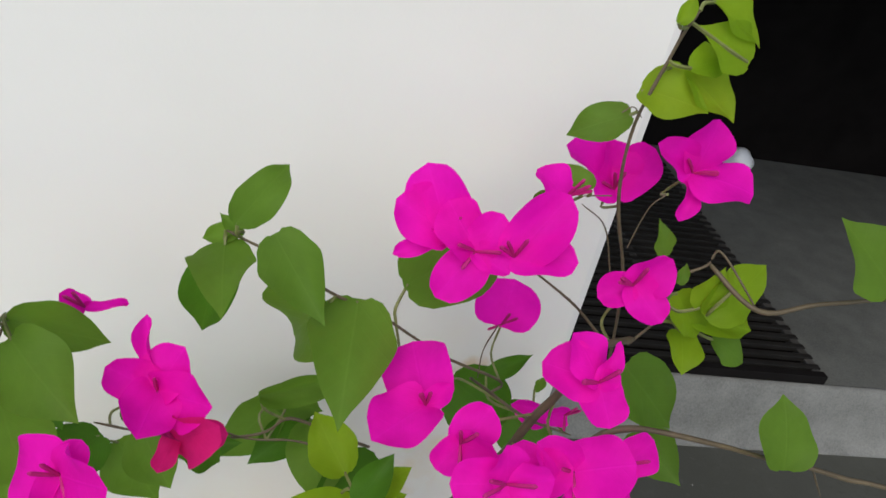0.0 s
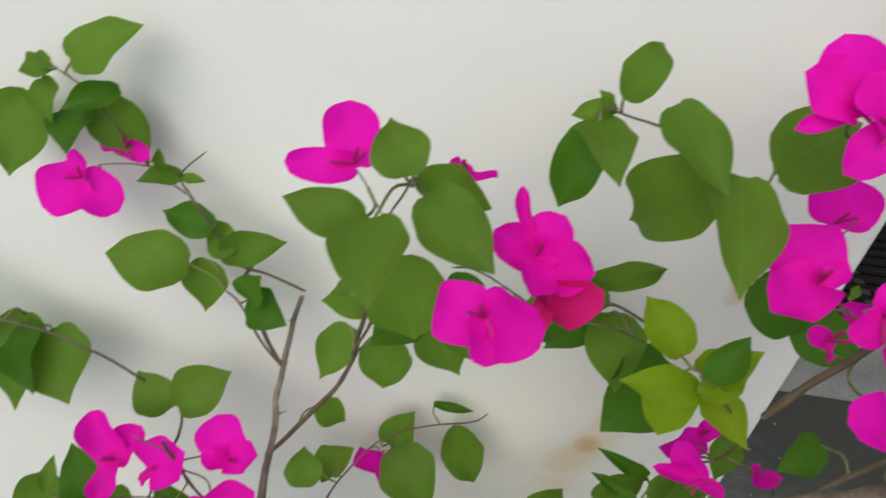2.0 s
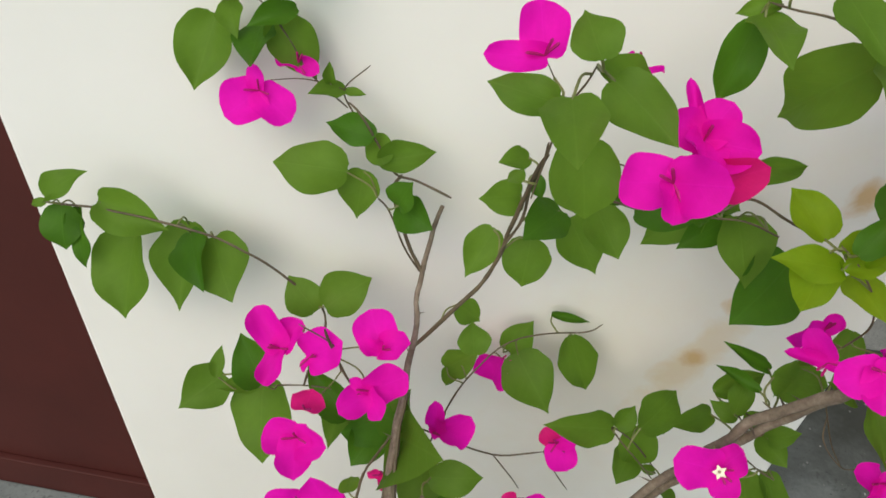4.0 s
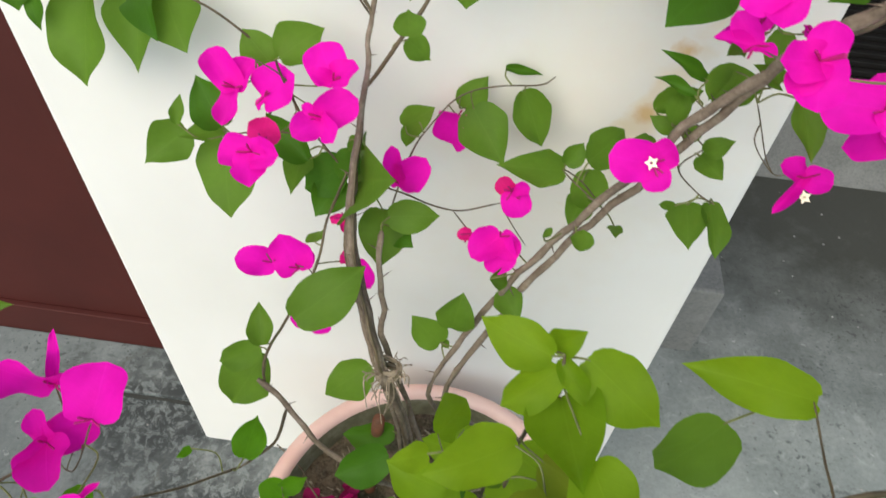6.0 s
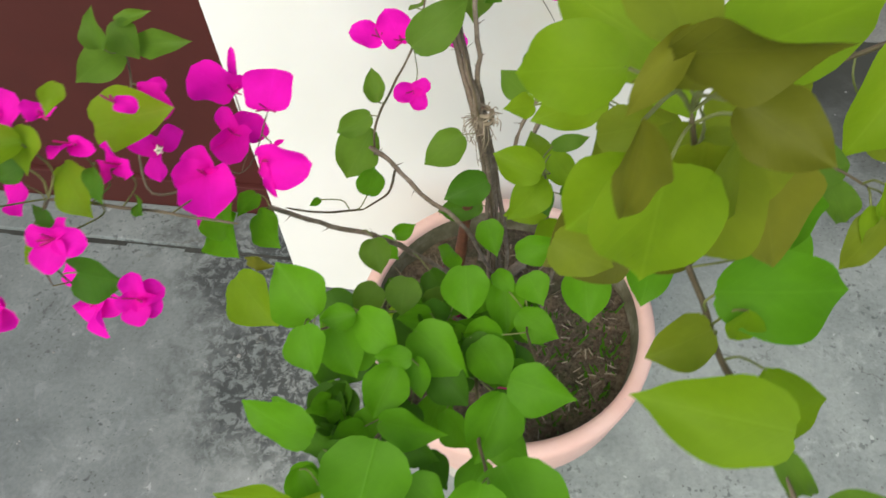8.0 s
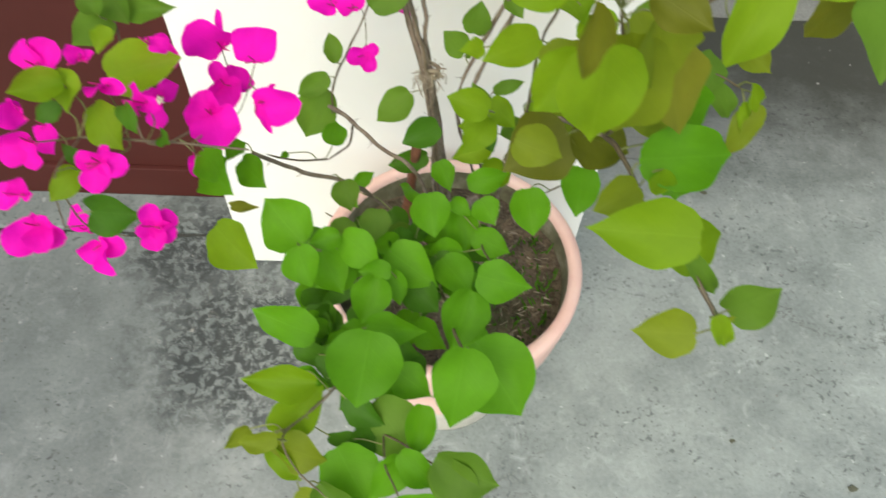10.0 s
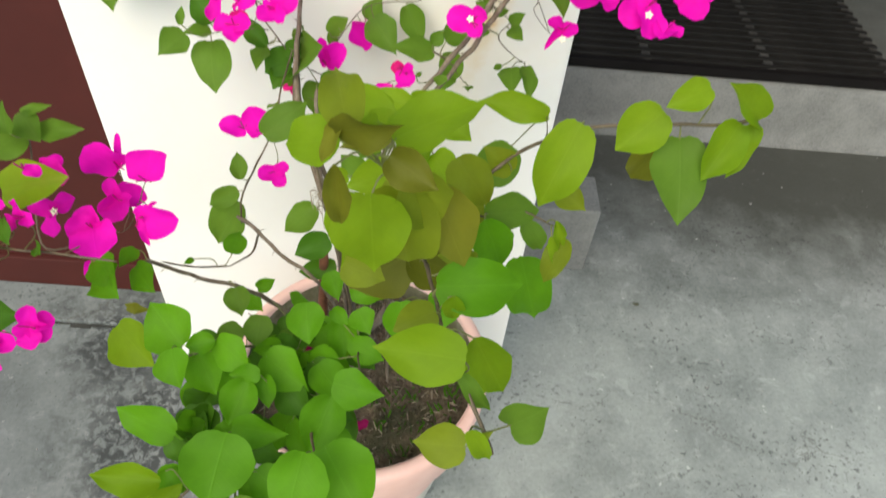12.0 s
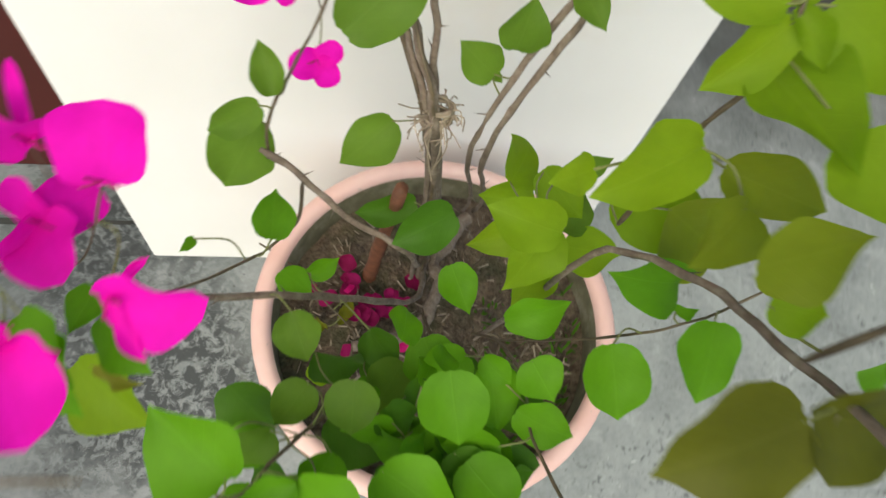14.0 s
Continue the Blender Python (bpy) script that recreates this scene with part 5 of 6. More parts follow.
leaf((0.536, -0.325, 0.768), (0.587, -0.324, 0.752), 0.70, -0.10, "l")
leaf((0.524, -0.316, 0.788), (0.556, -0.281, 0.772), 0.70, -0.10, "g")
leaf((0.431, -0.213, 0.628), (0.374, -0.218, 0.612), 0.55, -0.06, "d")
leaf((0.332, -0.379, 0.608), (0.359, -0.376, 0.592), 0.80, 0.06, "l")
leaf((0.383, -0.386, 0.668), (0.414, -0.397, 0.652), 0.90, 0.03, "d")

# undergrowth of the clump, every third leaf in the shade-darkened green
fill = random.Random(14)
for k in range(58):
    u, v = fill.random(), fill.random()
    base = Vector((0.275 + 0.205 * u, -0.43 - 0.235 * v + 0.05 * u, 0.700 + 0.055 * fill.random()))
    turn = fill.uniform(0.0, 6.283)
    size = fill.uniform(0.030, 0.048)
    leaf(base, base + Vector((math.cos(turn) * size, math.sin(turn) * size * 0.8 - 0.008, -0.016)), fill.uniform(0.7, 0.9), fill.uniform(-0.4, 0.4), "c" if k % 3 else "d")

branch(0.0022, (0.461, -0.258, 0.410), (0.458, -0.330, 0.520), (0.452, -0.470, 0.680), (0.462, -0.580, 0.775), (0.472, -0.625, 0.800), (0.476, -0.650, 0.812))
branch(0.0020, (0.460, -0.250, 0.410), (0.440, -0.380, 0.600), (0.400, -0.500, 0.725), (0.372, -0.590, 0.755), (0.345, -0.650, 0.760), (0.318, -0.680, 0.755))
branch(0.0016, (0.440, -0.380, 0.600), (0.370, -0.430, 0.700), (0.325, -0.480, 0.765), (0.300, -0.510, 0.790), (0.250, -0.480, 0.770))
branch(0.0014, (0.372, -0.590, 0.755), (0.385, -0.650, 0.735), (0.395, -0.690, 0.735), (0.400, -0.730, 0.755), (0.415, -0.765, 0.775))
branch(0.0012, (0.395, -0.690, 0.735), (0.430, -0.720, 0.765), (0.455, -0.745, 0.790))
branch(0.0012, (0.318, -0.680, 0.755), (0.300, -0.710, 0.770), (0.315, -0.735, 0.755), (0.345, -0.760, 0.755))
branch(0.0016, (0.520, -0.280, 0.410), (0.512, -0.350, 0.600), (0.505, -0.420, 0.725), (0.500, -0.470, 0.755), (0.515, -0.540, 0.800))
branch(0.0013, (0.512, -0.350, 0.600), (0.545, -0.385, 0.715), (0.575, -0.400, 0.775), (0.615, -0.400, 0.815), (0.660, -0.385, 0.850))
branch(0.0014, (0.520, -0.200, 0.420), (0.515, -0.260, 0.640), (0.508, -0.310, 0.790), (0.500, -0.335, 0.850))


flower((0.214, -0.358, 0.943))
bract((0.187, -0.366, 0.977), 0.95, "m")
bract((0.209, -0.329, 0.970), 0.18, "m")
flower((0.253, -0.381, 0.947))
bract((0.252, -0.344, 0.961), 1.05, "m")
flower((0.219, -0.393, 0.925))
bract((0.208, -0.378, 0.943), 0.60, "m")
bract((0.241, -0.368, 0.914), 0.75, "m")
bract((0.236, -0.425, 0.925), 0.90, "m")
bract((0.205, -0.415, 0.925), 0.60, "m")
flower((0.264, -0.440, 0.946))
bract((0.308, -0.441, 0.949), 0.72, "m")
bract((0.280, -0.464, 0.929), 0.22, "m")
bract((0.282, -0.425, 0.958), 0.20, "m")
flower((0.228, -0.468, 0.956))
bract((0.207, -0.480, 0.968), 0.90, "m")
bract((0.245, -0.506, 0.950), 0.95, "m")
bract((0.252, -0.467, 0.954), 0.60, "m")
bract((0.214, -0.450, 0.968), 0.80, "m")
flower((0.160, -0.418, 0.925))
floret((0.162, -0.423, 0.929))
bract((0.164, -0.388, 0.922), 0.60, "m")
bract((0.156, -0.435, 0.899), 0.70, "m")
bract((0.133, -0.421, 0.936), 0.60, "m")
flower((0.165, -0.415, 0.985))
bract((0.200, -0.430, 0.989), 0.70, "m")
bract((0.180, -0.398, 0.988), 0.60, "m")
flower((0.172, -0.415, 0.838))
bract((0.173, -0.428, 0.818), 0.60, "m")
branch(0.0007, (0.253, -0.381, 0.946), (0.236, -0.398, 0.905), (0.212, -0.392, 0.870), (0.186, -0.375, 0.852))
branch(0.0007, (0.214, -0.358, 0.942), (0.222, -0.378, 0.900), (0.212, -0.392, 0.870))

flower((0.112, -0.500, 1.035))
bract((0.097, -0.485, 1.048), 0.85, "m")
bract((0.130, -0.490, 1.054), 0.85, "m")
flower((0.149, -0.500, 1.045))
bract((0.147, -0.503, 1.062), 0.70, "m")
bract((0.161, -0.496, 1.049), 0.60, "m")
flower((0.210, -0.500, 1.062))
bract((0.223, -0.497, 1.056), 0.75, "m")
flower((0.158, -0.500, 1.018))
bract((0.179, -0.505, 1.018), 0.60, "m")
bract((0.157, -0.521, 1.024), 0.70, "m")
flower((0.187, -0.500, 0.999))
bract((0.185, -0.498, 1.022), 0.50, "m")
bract((0.207, -0.515, 1.008), 0.50, "m")
flower((0.167, -0.500, 0.988))
bract((0.185, -0.512, 0.997), 0.70, "m")
flower((0.115, -0.550, 1.034))
bract((0.103, -0.567, 1.041), 0.85, "m")
bract((0.116, -0.553, 1.051), 0.70, "m")
flower((0.109, -0.550, 0.999))
bract((0.079, -0.557, 0.995), 0.80, "m")
bract((0.109, -0.565, 0.982), 0.70, "m")
flower((0.090, -0.500, 0.967))
bract((0.105, -0.529, 0.962), 0.60, "m")
flower((0.170, -0.570, 1.000))
bract((0.190, -0.568, 0.994), 0.85, "m")
bract((0.152, -0.570, 1.007), 0.75, "m")
bract((0.163, -0.589, 0.984), 0.75, "m")
bract((0.173, -0.555, 1.005), 0.70, "m")
flower((0.114, -0.600, 0.994))
bract((0.092, -0.600, 0.987), 0.85, "m")
bract((0.124, -0.599, 1.014), 0.70, "m")
flower((0.110, -0.600, 0.953))
bract((0.092, -0.625, 0.947), 0.80, "m")
bract((0.136, -0.609, 0.950), 0.85, "m")
bract((0.102, -0.589, 0.955), 0.60, "m")
bract((0.127, -0.626, 0.953), 0.70, "m")
flower((0.067, -0.500, 0.808))
bract((0.064, -0.485, 0.836), 0.75, "m")
flower((0.073, -0.500, 0.782))
bract((0.048, -0.509, 0.769), 0.75, "m")
bract((0.099, -0.537, 0.779), 0.50, "m")
bract((0.106, -0.508, 0.789), 0.70, "m")
flower((0.172, -0.547, 0.884))
bract((0.168, -0.532, 0.901), 0.80, "m")
bract((0.192, -0.534, 0.883), 0.80, "m")
bract((0.175, -0.565, 0.868), 0.90, "m")
bract((0.158, -0.557, 0.886), 0.80, "m")
bract((0.190, -0.550, 0.870), 0.80, "m")

leaf((0.135, -0.516, 1.033), (0.101, -0.533, 1.037), 0.70, 0.10, "l")
leaf((0.138, -0.506, 1.038), (0.135, -0.527, 1.012), 0.75, 0.14, "l")
leaf((0.146, -0.506, 0.999), (0.169, -0.532, 0.976), 0.85, 0.17, "l")
leaf((0.101, -0.508, 0.917), (0.081, -0.536, 0.905), 0.70, -0.04, "l")
leaf((0.101, -0.519, 0.868), (0.154, -0.529, 0.878), 0.75, 0.11, "d")
leaf((0.188, -0.512, 1.087), (0.183, -0.529, 1.076), 0.70, -0.09, "l")
leaf((0.175, -0.511, 1.006), (0.192, -0.539, 1.003), 0.50, 0.09, "d")
leaf((0.123, -0.515, 1.006), (0.102, -0.522, 0.996), 0.70, 0.08, "d")
leaf((0.124, -0.526, 0.951), (0.109, -0.518, 0.964), 0.60, -0.00, "d")
leaf((0.199, -0.517, 0.977), (0.212, -0.533, 0.985), 0.70, 0.08, "d")
branch(0.0015, (0.129, -0.520, 0.976), (0.179, -0.520, 0.974), (0.224, -0.520, 0.971), (0.274, -0.520, 0.967))
branch(0.0014, (0.186, -0.375, 0.852), (0.129, -0.420, 0.861), (0.104, -0.360, 0.903), (0.091, -0.320, 0.924), (0.084, -0.300, 0.953))
branch(0.0011, (0.129, -0.520, 0.976), (0.083, -0.520, 0.916), (0.063, -0.520, 0.840))
branch(0.0010, (0.083, -0.520, 0.916), (0.087, -0.520, 0.843), (0.125, -0.520, 0.828))

leaf((0.189, -0.429, 0.837), (0.224, -0.469, 0.840), 0.85, 0.00, "c")
leaf((0.220, -0.407, 0.823), (0.251, -0.439, 0.818), 0.75, 0.00, "c")
leaf((0.197, -0.420, 0.756), (0.235, -0.435, 0.775), 0.30, -0.10, "o")
leaf((0.184, -0.414, 0.846), (0.215, -0.452, 0.837), 0.72, 0.00, "c")
leaf((0.220, -0.395, 0.843), (0.208, -0.421, 0.838), 0.70, 0.00, "c")

leaf((0.310, -0.322, 0.765), (0.310, -0.281, 0.765), 0.75, 0.15, "c")
leaf((0.334, -0.316, 0.685), (0.358, -0.307, 0.696), 0.75, 0.16, "c")
leaf((0.307, -0.300, 0.649), (0.332, -0.310, 0.621), 0.75, -0.07, "c")
leaf((0.245, -0.307, 0.729), (0.236, -0.319, 0.731), 0.60, -0.17, "c")

branch(0.0035, (0.465, -0.180, 0.410), (0.440, -0.270, 0.500), (0.345, -0.345, 0.706), (0.277, -0.370, 0.766), (0.234, -0.400, 0.829))
branch(0.0014, (0.301, -0.320, 0.734), (0.269, -0.360, 0.775), (0.244, -0.390, 0.817))
branch(0.0032, (0.292, -0.231, 0.745), (0.327, -0.250, 0.734), (0.370, -0.280, 0.714), (0.420, -0.290, 0.673), (0.450, -0.210, 0.460), (0.465, -0.170, 0.410))
branch(0.0017, (0.328, -0.255, 0.734), (0.324, -0.290, 0.731), (0.301, -0.320, 0.734))

leaf((0.135, -0.444, 0.977), (0.200, -0.435, 0.994), 0.70, -0.08, "y")
leaf((0.101, -0.305, 0.943), (0.155, -0.303, 0.950), 0.50, 0.00, "g")
leaf((0.085, -0.335, 0.963), (0.086, -0.322, 0.997), 0.70, -0.17, "g")
leaf((0.087, -0.301, 0.966), (0.121, -0.294, 0.975), 0.40, 0.00, "g")
leaf((0.077, -0.308, 0.936), (0.056, -0.351, 0.934), 0.80, -0.14, "g")
leaf((0.087, -0.301, 0.966), (0.105, -0.317, 0.938), 0.80, 0.00, "g")
leaf((0.094, -0.311, 0.867), (0.087, -0.349, 0.874), 0.60, -0.11, "y")


# under-layer of leaves, coloured dark to stand for shade inside the clump
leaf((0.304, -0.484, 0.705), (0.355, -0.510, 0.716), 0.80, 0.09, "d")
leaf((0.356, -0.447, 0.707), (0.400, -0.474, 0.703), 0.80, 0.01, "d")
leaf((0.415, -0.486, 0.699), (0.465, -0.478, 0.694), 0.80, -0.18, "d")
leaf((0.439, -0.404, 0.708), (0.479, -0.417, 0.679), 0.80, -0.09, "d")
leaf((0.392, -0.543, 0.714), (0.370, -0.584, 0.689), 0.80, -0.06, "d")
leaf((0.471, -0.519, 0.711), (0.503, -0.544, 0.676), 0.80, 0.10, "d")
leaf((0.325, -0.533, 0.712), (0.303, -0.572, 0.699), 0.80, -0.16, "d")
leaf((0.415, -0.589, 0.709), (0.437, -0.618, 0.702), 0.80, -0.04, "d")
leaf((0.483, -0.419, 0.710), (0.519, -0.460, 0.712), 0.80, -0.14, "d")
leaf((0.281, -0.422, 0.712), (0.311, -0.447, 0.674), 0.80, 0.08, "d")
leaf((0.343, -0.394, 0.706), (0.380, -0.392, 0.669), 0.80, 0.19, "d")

branch(0.0095, (0.520, -0.115, 0.410), (0.494, -0.154, 0.410), (0.476, -0.183, 0.410), (0.480, -0.219, 0.410), (0.466, -0.258, 0.410), (0.425, -0.282, 0.410), (0.369, -0.297, 0.410))
branch(0.0056, (0.461, -0.258, 0.410), (0.418, -0.288, 0.410), (0.383, -0.331, 0.410), (0.358, -0.382, 0.410))
branch(0.0060, (0.426, -0.151, 0.410), (0.456, -0.167, 0.410), (0.476, -0.187, 0.410))
branch(0.0014, (0.250, -0.161, 0.410), (0.290, -0.188, 0.410), (0.321, -0.223, 0.410), (0.374, -0.281, 0.410))
branch(0.0021, (0.520, -0.280, 0.410), (0.558, -0.288, 0.410), (0.532, -0.353, 0.410))
branch(0.0021, (0.374, -0.281, 0.410), (0.361, -0.386, 0.410))
leaf((0.368, -0.239, 0.418), (0.354, -0.260, 0.380), 0.35, -0.05, "o")
leaf((0.337, -0.273, 0.408), (0.328, -0.267, 0.432), 0.40, -0.08, "o")


flower((0.807, -0.219, 1.121))
bract((0.776, -0.223, 1.105), 0.90, "m")
bract((0.814, -0.242, 1.093), 0.90, "m")
bract((0.792, -0.207, 1.138), 0.80, "m")
flower((0.853, -0.202, 1.126))
bract((0.882, -0.201, 1.142), 0.85, "m")
bract((0.872, -0.224, 1.114), 0.85, "m")
bract((0.832, -0.201, 1.152), 0.80, "m")
flower((0.835, -0.226, 1.101))
bract((0.820, -0.252, 1.100), 0.80, "m")
bract((0.852, -0.233, 1.096), 0.80, "m")
flower((0.722, -0.212, 1.152))
bract((0.688, -0.202, 1.147), 0.80, "m")
bract((0.738, -0.228, 1.144), 0.80, "m")
bract((0.754, -0.216, 1.164), 0.80, "m")
floret((0.799, -0.255, 1.129))
branch(0.0014, (0.852, -0.300, 1.249), (0.810, -0.300, 1.187), (0.767, -0.300, 1.196), (0.701, -0.300, 1.208), (0.711, -0.200, 1.221))
leaf((0.914, -0.286, 1.231), (0.925, -0.321, 1.206), 0.70, -0.02, "y")

flower((0.751, -0.181, 1.122))
bract((0.721, -0.197, 1.109), 0.80, "m")
bract((0.735, -0.163, 1.144), 0.85, "m")
bract((0.777, -0.195, 1.102), 0.90, "m")

leaf((0.453, -0.083, 1.188), (0.427, -0.097, 1.191), 0.78, -0.08, "g")
leaf((0.439, -0.072, 1.145), (0.424, -0.091, 1.113), 0.66, -0.02, "g")
leaf((0.467, -0.077, 1.146), (0.466, -0.089, 1.111), 0.90, 0.07, "g")
leaf((0.491, -0.075, 1.168), (0.515, -0.088, 1.134), 0.75, 0.02, "g")
leaf((0.482, -0.078, 1.176), (0.460, -0.108, 1.172), 0.80, 0.02, "d")
leaf((0.506, -0.077, 1.182), (0.525, -0.098, 1.160), 0.80, -0.00, "g")
leaf((0.454, -0.083, 1.219), (0.436, -0.093, 1.219), 0.70, 0.08, "g")
leaf((0.421, -0.081, 1.071), (0.439, -0.078, 1.052), 0.80, -0.08, "g")
leaf((0.499, -0.082, 1.207), (0.524, -0.083, 1.197), 0.70, -0.05, "d")
leaf((0.460, -0.080, 1.204), (0.467, -0.089, 1.193), 0.70, 0.16, "d")

leaf((0.476, -0.155, 1.282), (0.486, -0.163, 1.241), 0.80, 0.03, "g")

leaf((0.465, -0.174, 1.315), (0.470, -0.211, 1.304), 0.74, 0.08, "g")

leaf((0.580, -0.047, 1.182), (0.548, -0.061, 1.146), 0.60, -0.04, "g")
leaf((0.601, -0.055, 1.175), (0.568, -0.078, 1.160), 0.55, 0.09, "d")
leaf((0.581, -0.057, 1.195), (0.608, -0.050, 1.179), 0.60, -0.07, "g")

leaf((0.603, -0.064, 1.182), (0.612, -0.100, 1.154), 0.76, -0.04, "g")
leaf((0.648, -0.069, 1.154), (0.610, -0.112, 1.130), 0.78, -0.05, "d")

branch(0.0011, (0.446, -0.100, 1.151), (0.456, -0.100, 1.179), (0.458, -0.100, 1.208), (0.463, -0.100, 1.229), (0.464, -0.100, 1.244))
branch(0.0007, (0.618, -0.100, 1.199), (0.593, -0.100, 1.207), (0.562, -0.100, 1.208), (0.517, -0.100, 1.233), (0.500, -0.100, 1.234))


flower((0.685, -0.200, 1.308))
bract((0.666, -0.196, 1.306), 0.85, "m")
bract((0.701, -0.202, 1.318), 0.85, "m")
bract((0.681, -0.195, 1.324), 0.80, "m")
bract((0.686, -0.212, 1.302), 0.80, "m")
flower((0.689, -0.200, 1.270))
bract((0.665, -0.206, 1.273), 0.85, "m")
bract((0.702, -0.206, 1.267), 0.85, "m")
bract((0.692, -0.208, 1.259), 0.80, "m")
flower((0.704, -0.200, 1.291))
bract((0.720, -0.197, 1.295), 0.85, "m")
bract((0.705, -0.208, 1.282), 0.85, "m")
flower((0.717, -0.200, 1.245))
bract((0.705, -0.207, 1.233), 0.80, "m")
bract((0.731, -0.212, 1.246), 0.80, "m")
bract((0.713, -0.197, 1.257), 0.60, "m")
flower((0.736, -0.180, 1.296))
bract((0.750, -0.172, 1.303), 0.90, "m")
bract((0.727, -0.195, 1.289), 0.85, "m")
flower((0.671, -0.160, 1.274))
bract((0.660, -0.161, 1.281), 0.70, "m")
bract((0.672, -0.168, 1.269), 0.50, "m")

branch(0.0022, (0.662, -0.165, 1.222), (0.672, -0.165, 1.247), (0.684, -0.165, 1.274), (0.699, -0.165, 1.312), (0.706, -0.165, 1.332), (0.715, -0.165, 1.348), (0.738, -0.145, 1.336))
branch(0.0020, (0.689, -0.184, 1.183), (0.713, -0.165, 1.175), (0.742, -0.165, 1.216), (0.775, -0.165, 1.249))
leaf((0.701, -0.160, 1.202), (0.679, -0.173, 1.193), 0.80, 0.02, "d")

# stalks from the blades and flowers to the nearest wood
for name, ob, base, tip, mat in waiting:
    near = min(samples, key=lambda p: (p - base).length_squared)
    gap = (near - base).length
    if 0.003 < gap < 0.06:
        mid = (near + base) / 2 + Vector((0, 0, 0.12 * gap))
        if name == "pedicel":
            mid = (near + base) / 2 - FACING * (0.012 + 0.25 * gap)
        if tip is not None:
            mid = (near + base) / 2 + (base - tip).normalized() * gap * 0.2
        pts = spline([near, mid, base], 4)
        origin = ob.matrix_basis.translation if name == "petiole" else base - PLANT
        bm = tube([p - PLANT for p in pts], [0.0008 if name == "petiole" else 0.0007] * len(pts), 5)
        part(name, bm, mat, plant)

# ---- twine round the trunk ----
KNOT = Vector((0.432, -0.242, 0.822))
FIBRE = stem_paint("dry_twine", (0.26, 0.21, 0.15))


def add_tube(bm, points, radius, sides=5):
    piece = tube(points, [radius] * len(points), sides)
    me = bpy.data.meshes.new("tmp")
    piece.to_mesh(me)
    piece.free()
    bm.from_mesh(me)
    bpy.data.meshes.remove(me)


rope = random.Random(5)
twine = tagged(new("twine"), "frayed dry twine tied round the bougainvillea trunk", "twine")
twine.location = KNOT
wraps = []
for i in range(8 * 14):
    a = 6.283185 * i / 14
    rad = 0.0088 + 0.0012 * math.sin(i * 0.37) + 0.0008 * math.sin(i * 1.9)
    wraps.append(Vector((rad * 1.2 * math.cos(a), rad * math.sin(a), -0.012 + 0.0002 * i + 0.0035 * math.sin(a + i * 0.11))))
part("coil", tube(wraps, [0.0014] * len(wraps), 5), FIBRE, twine, smooth=True)
for k in range(44):
    a = rope.uniform(0, 6.28)
    start = Vector((0.0105 * math.cos(a), 0.009 * math.sin(a), rope.uniform(-0.01, 0.01)))
    out = Vector((math.cos(a) * rope.uniform(0.3, 0.9), math.sin(a) * 0.8, rope.uniform(-1.5, 0.5)))
    size = rope.uniform(0.006, 0.024) * (1.8 if k % 9 == 0 else 1.0)
    curl = Vector((rope.uniform(-1, 1), rope.uniform(-1, 1), -0.9)) * size * 0.5
    line = spline([start, start + out * size * 0.6, start + out * size + curl], 4)
    part("fibre", tube(line, [0.0006] * len(line), 4), FIBRE, twine)

# cut stub of an old stem beside the trunk
STUB = stem_paint("red_brown_stub", (0.16, 0.06, 0.03))
stub_line = spline([Vector((0.392, -0.19, 0.375)), Vector((0.402, -0.2, 0.50)), Vector((0.416, -0.218, 0.665))], 5)
part("stub", tube([p - PLANT for p in stub_line], [0.0095 - 0.0002 * k + 0.0008 * math.sin(k * 1.7) for k in range(len(stub_line))], 10), STUB, plant, "red-brown cut stub of an old stem", smooth=True)

# ---- fallen bracts and litter on the soil ----
litter = random.Random(21)
for k in range(26):
    a, r = litter.uniform(2.5, 3.4) if k < 18 else litter.uniform(0, 6.28), litter.uniform(0.05, 0.16)
    place = POT + Vector((r * math.cos(a), r * math.sin(a), 0.389))
    ob = new("fallen_bract", litter.choice(BRACT["w"] if k % 9 else BRACT["r"]))
    turn = litter.uniform(0, 6.28)
    size = litter.uniform(0.016, 0.028)
    ob.matrix_basis = Matrix.LocRotScale(place, Euler((litter.uniform(-0.3, 0.3), litter.uniform(-0.3, 0.3), turn)), Vector((size * 0.8, size, size)))
    tagged(ob, "wilted dark pink bract lying on the potting soil", "petal", "fallen bracts in the pot")
chips = bmesh.new()
for k in range(240):
    a, r = litter.uniform(0, 6.28), 0.185 * math.sqrt(litter.random())
    p = Vector((r * math.cos(a), r * math.sin(a), 0.383))
    d = Vector((litter.uniform(-1, 1), litter.uniform(-1, 1), litter.uniform(-0.1, 0.35))).normalized() * litter.uniform(0.005, 0.018)
    add_tube(chips, [p - d / 2, p, p + d / 2], litter.uniform(0.0005, 0.0016), 4)
chip_ob = tagged(link_mesh("dry_litter", chips, FIBRE), "dry twigs and straw scattered on the soil", "litter", kind="stuff")
chip_ob.location = POT

# clods on the soil
clods = bmesh.new()
for k in range(260):
    a, r = litter.uniform(0, 6.28), 0.19 * math.sqrt(litter.random())
    s = litter.uniform(0.0015, 0.006)
    made = bmesh.ops.create_icosphere(clods, subdivisions=1, radius=s)["verts"]
    for v in made:
        v.co = Vector((v.co.x * litter.uniform(0.6, 1.4), v.co.y * litter.uniform(0.6, 1.4), v.co.z * litter.uniform(0.5, 0.9))) + Vector((r * math.cos(a), r * math.sin(a), 0.378 + s * 0.3))
clod_ob = tagged(link_mesh("soil_clods", clods, SOIL), "small crumbs of dry soil in the pot", "soil", kind="stuff")
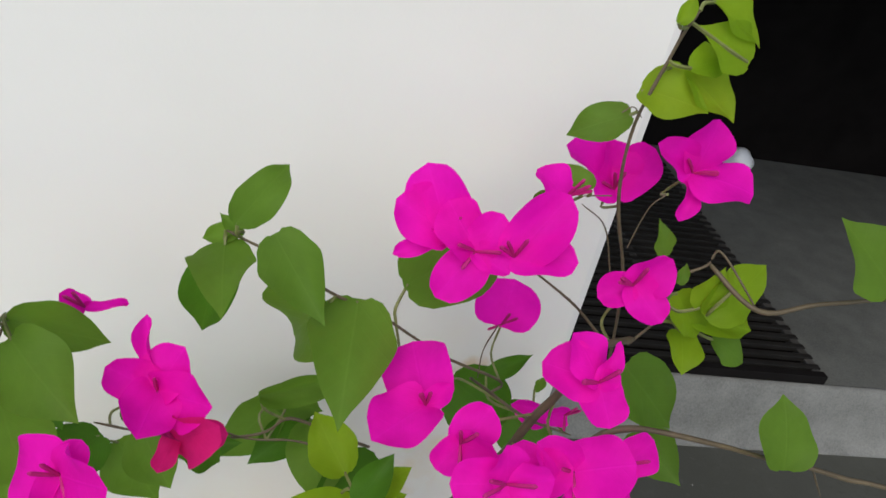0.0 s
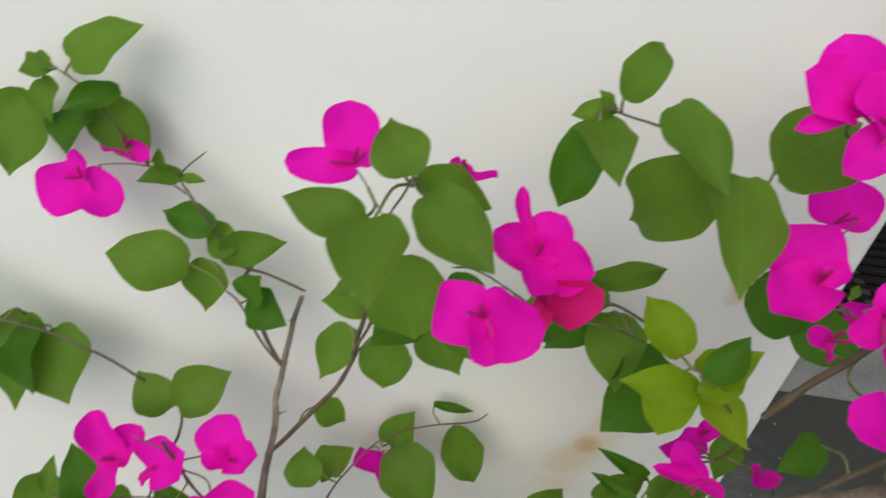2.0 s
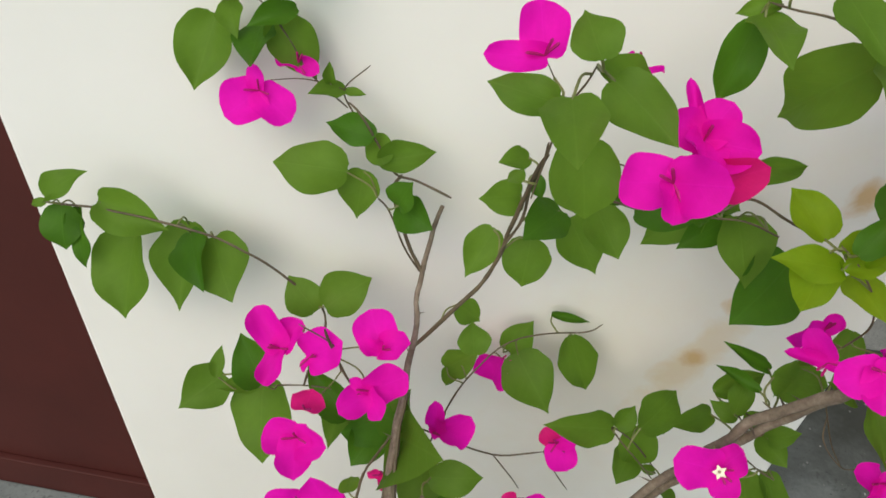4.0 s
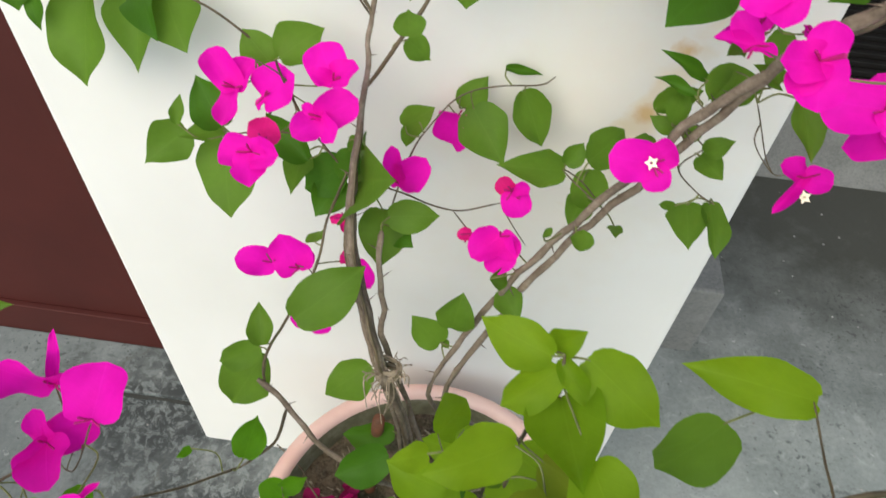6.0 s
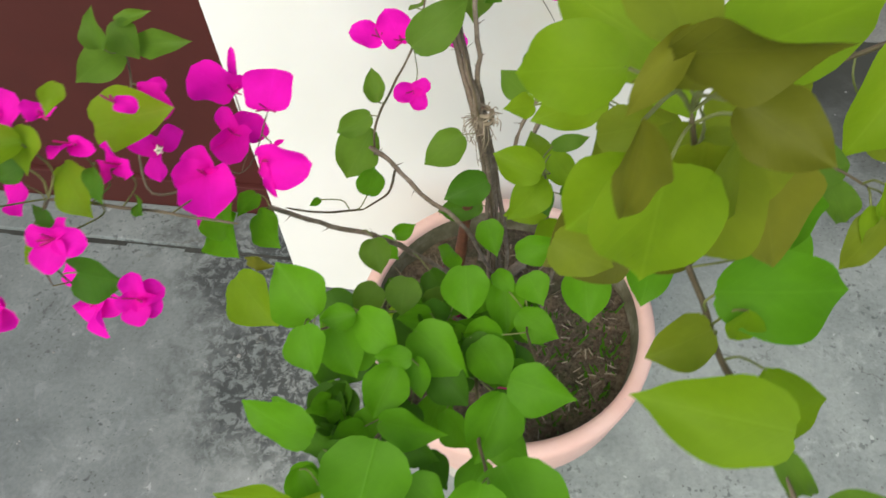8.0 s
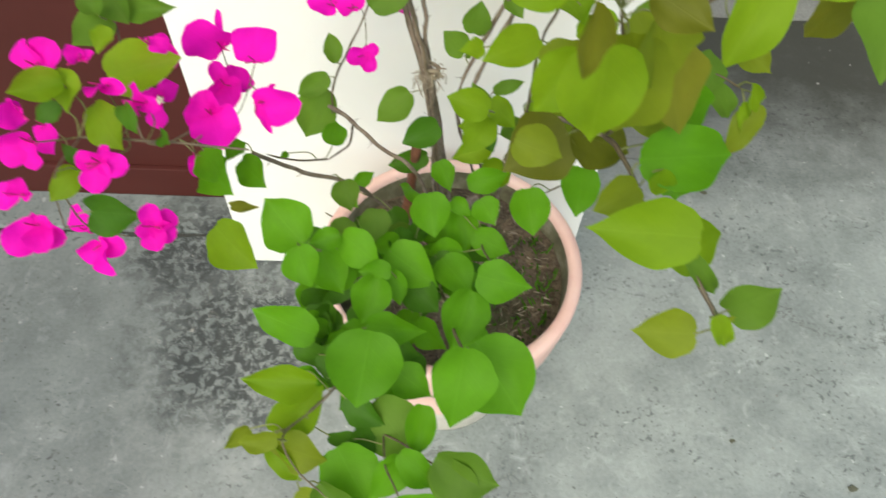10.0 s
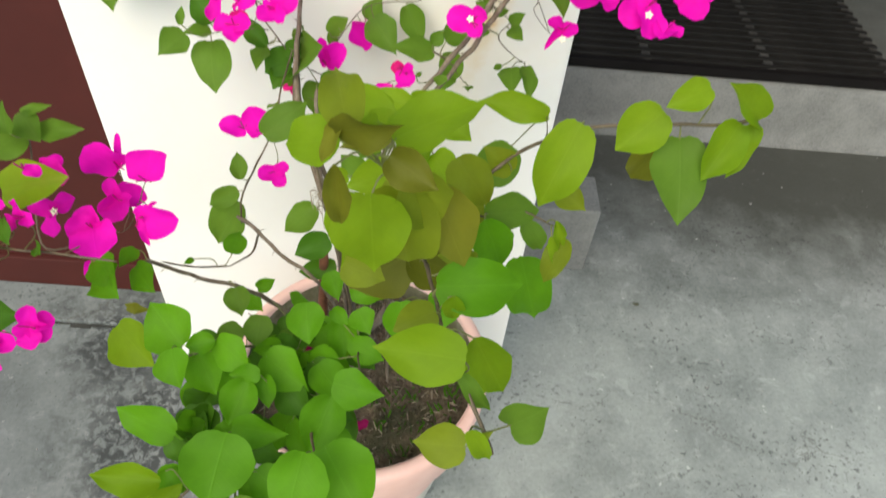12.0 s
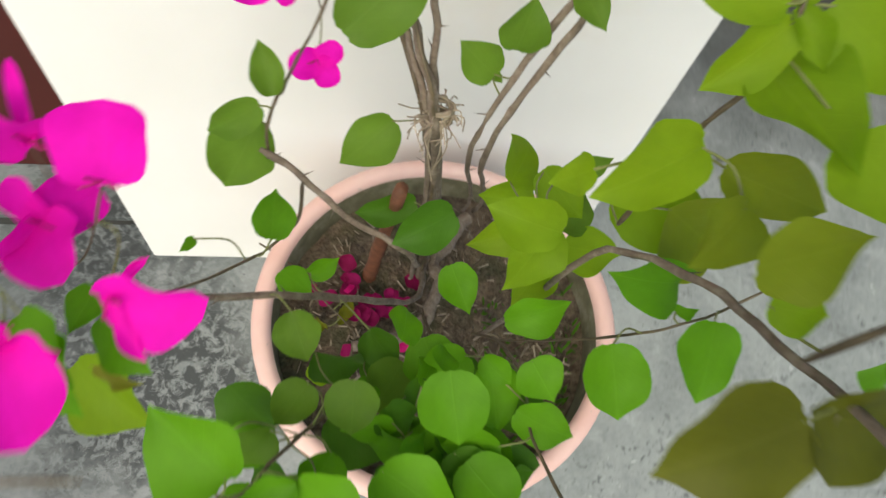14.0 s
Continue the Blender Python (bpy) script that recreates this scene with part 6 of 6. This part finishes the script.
clod_ob.location = POT

# dry leaf scraps on the yard floor
SCRAP = painted("dry_leaf_scrap", (0.105, 0.108, 0.078), 0.9, 0.4, 0.1)
for x, y, size in ((1.559, -0.486, 0.020), (1.177, 0.262, 0.013), (1.327, -0.517, 0.013), (1.434, -0.475, 0.009), (1.098, -0.423, 0.008)):
    scrap = bmesh.new()
    ring = [scrap.verts.new((size * litter.uniform(0.45, 1.1) * math.cos(k * 0.698), size * 0.75 * litter.uniform(0.45, 1.1) * math.sin(k * 0.698), litter.uniform(0.001, 0.22 * size))) for k in range(9)]
    hub = scrap.verts.new((0.0, 0.0, 0.0015))
    for k in range(9):
        scrap.faces.new((hub, ring[k], ring[(k + 1) % 9]))
    piece = tagged(link_mesh("leaf_scrap", scrap, SCRAP), "small curled dry leaf scrap lying on the concrete", "leaf scrap")
    piece.location = (x, y, 0.0005)
# low weeds at the pot's edge
weed = bmesh.new()
for k in range(210):
    a = litter.uniform(-1.3, 0.5)
    r = litter.uniform(0.06, 0.19) if k % 3 else litter.uniform(0.16, 0.193)
    p = Vector((r * math.cos(a), r * math.sin(a), 0.378))
    d = Vector((litter.uniform(-0.6, 0.6), litter.uniform(-0.6, 0.6), 1)) * litter.uniform(0.008, 0.026)
    side = Vector((litter.uniform(-1, 1), litter.uniform(-1, 1), 0)).normalized() * 0.0016
    v = [weed.verts.new(q) for q in (p - side, p + side, p + d * 0.6 + side * 1.3, p + d, p + d * 0.6 - side * 1.3)]
    weed.faces.new(v)
weed_ob = tagged(link_mesh("weeds", weed, GREEN["d"]), "small dark weeds sprouting at the pot's edge", "weeds", kind="stuff")
weed_ob.location = POT

# ---- grit on the yard floor ----
grit = bmesh.new()
for k in range(120):
    x, y = (litter.uniform(0.75, 2.3), litter.uniform(-0.6, 1.05)) if k % 3 else (litter.uniform(-0.9, 0.1), litter.uniform(-0.6, 0.05))
    s = litter.uniform(0.001, 0.0032) * (1.8 if k % 17 == 0 else 1.0)
    made = bmesh.ops.create_icosphere(grit, subdivisions=1, radius=s)["verts"]
    for v in made:
        v.co = Vector((v.co.x * litter.uniform(0.7, 1.3), v.co.y * litter.uniform(0.7, 1.3), v.co.z * 0.55)) + Vector((x, y, s * 0.3))
GRIT = painted("pale_grit", (0.24, 0.24, 0.23), 0.9, 0.6)
tagged(link_mesh("grit", grit, GRIT), "pale grit and cement crumbs on the floor", "grit", kind="stuff")

# crumpled white bag by the porch wall
bag = bmesh.new()
bmesh.ops.create_icosphere(bag, subdivisions=3, radius=0.07)
for v in bag.verts:
    v.co += v.co.normalized() * 0.018 * noise.noise(v.co * 38)
    v.co.z = max(-0.045, v.co.z)
WHITE = painted("white_plastic", (0.75, 0.77, 0.82), 0.4, 0.06)
bag_ob = tagged(link_mesh("plastic_bag", bag, WHITE, smooth=True), "crumpled white plastic bag on the raised floor", "bag")
bag_ob.location = (2.62, 2.72, 0.245)
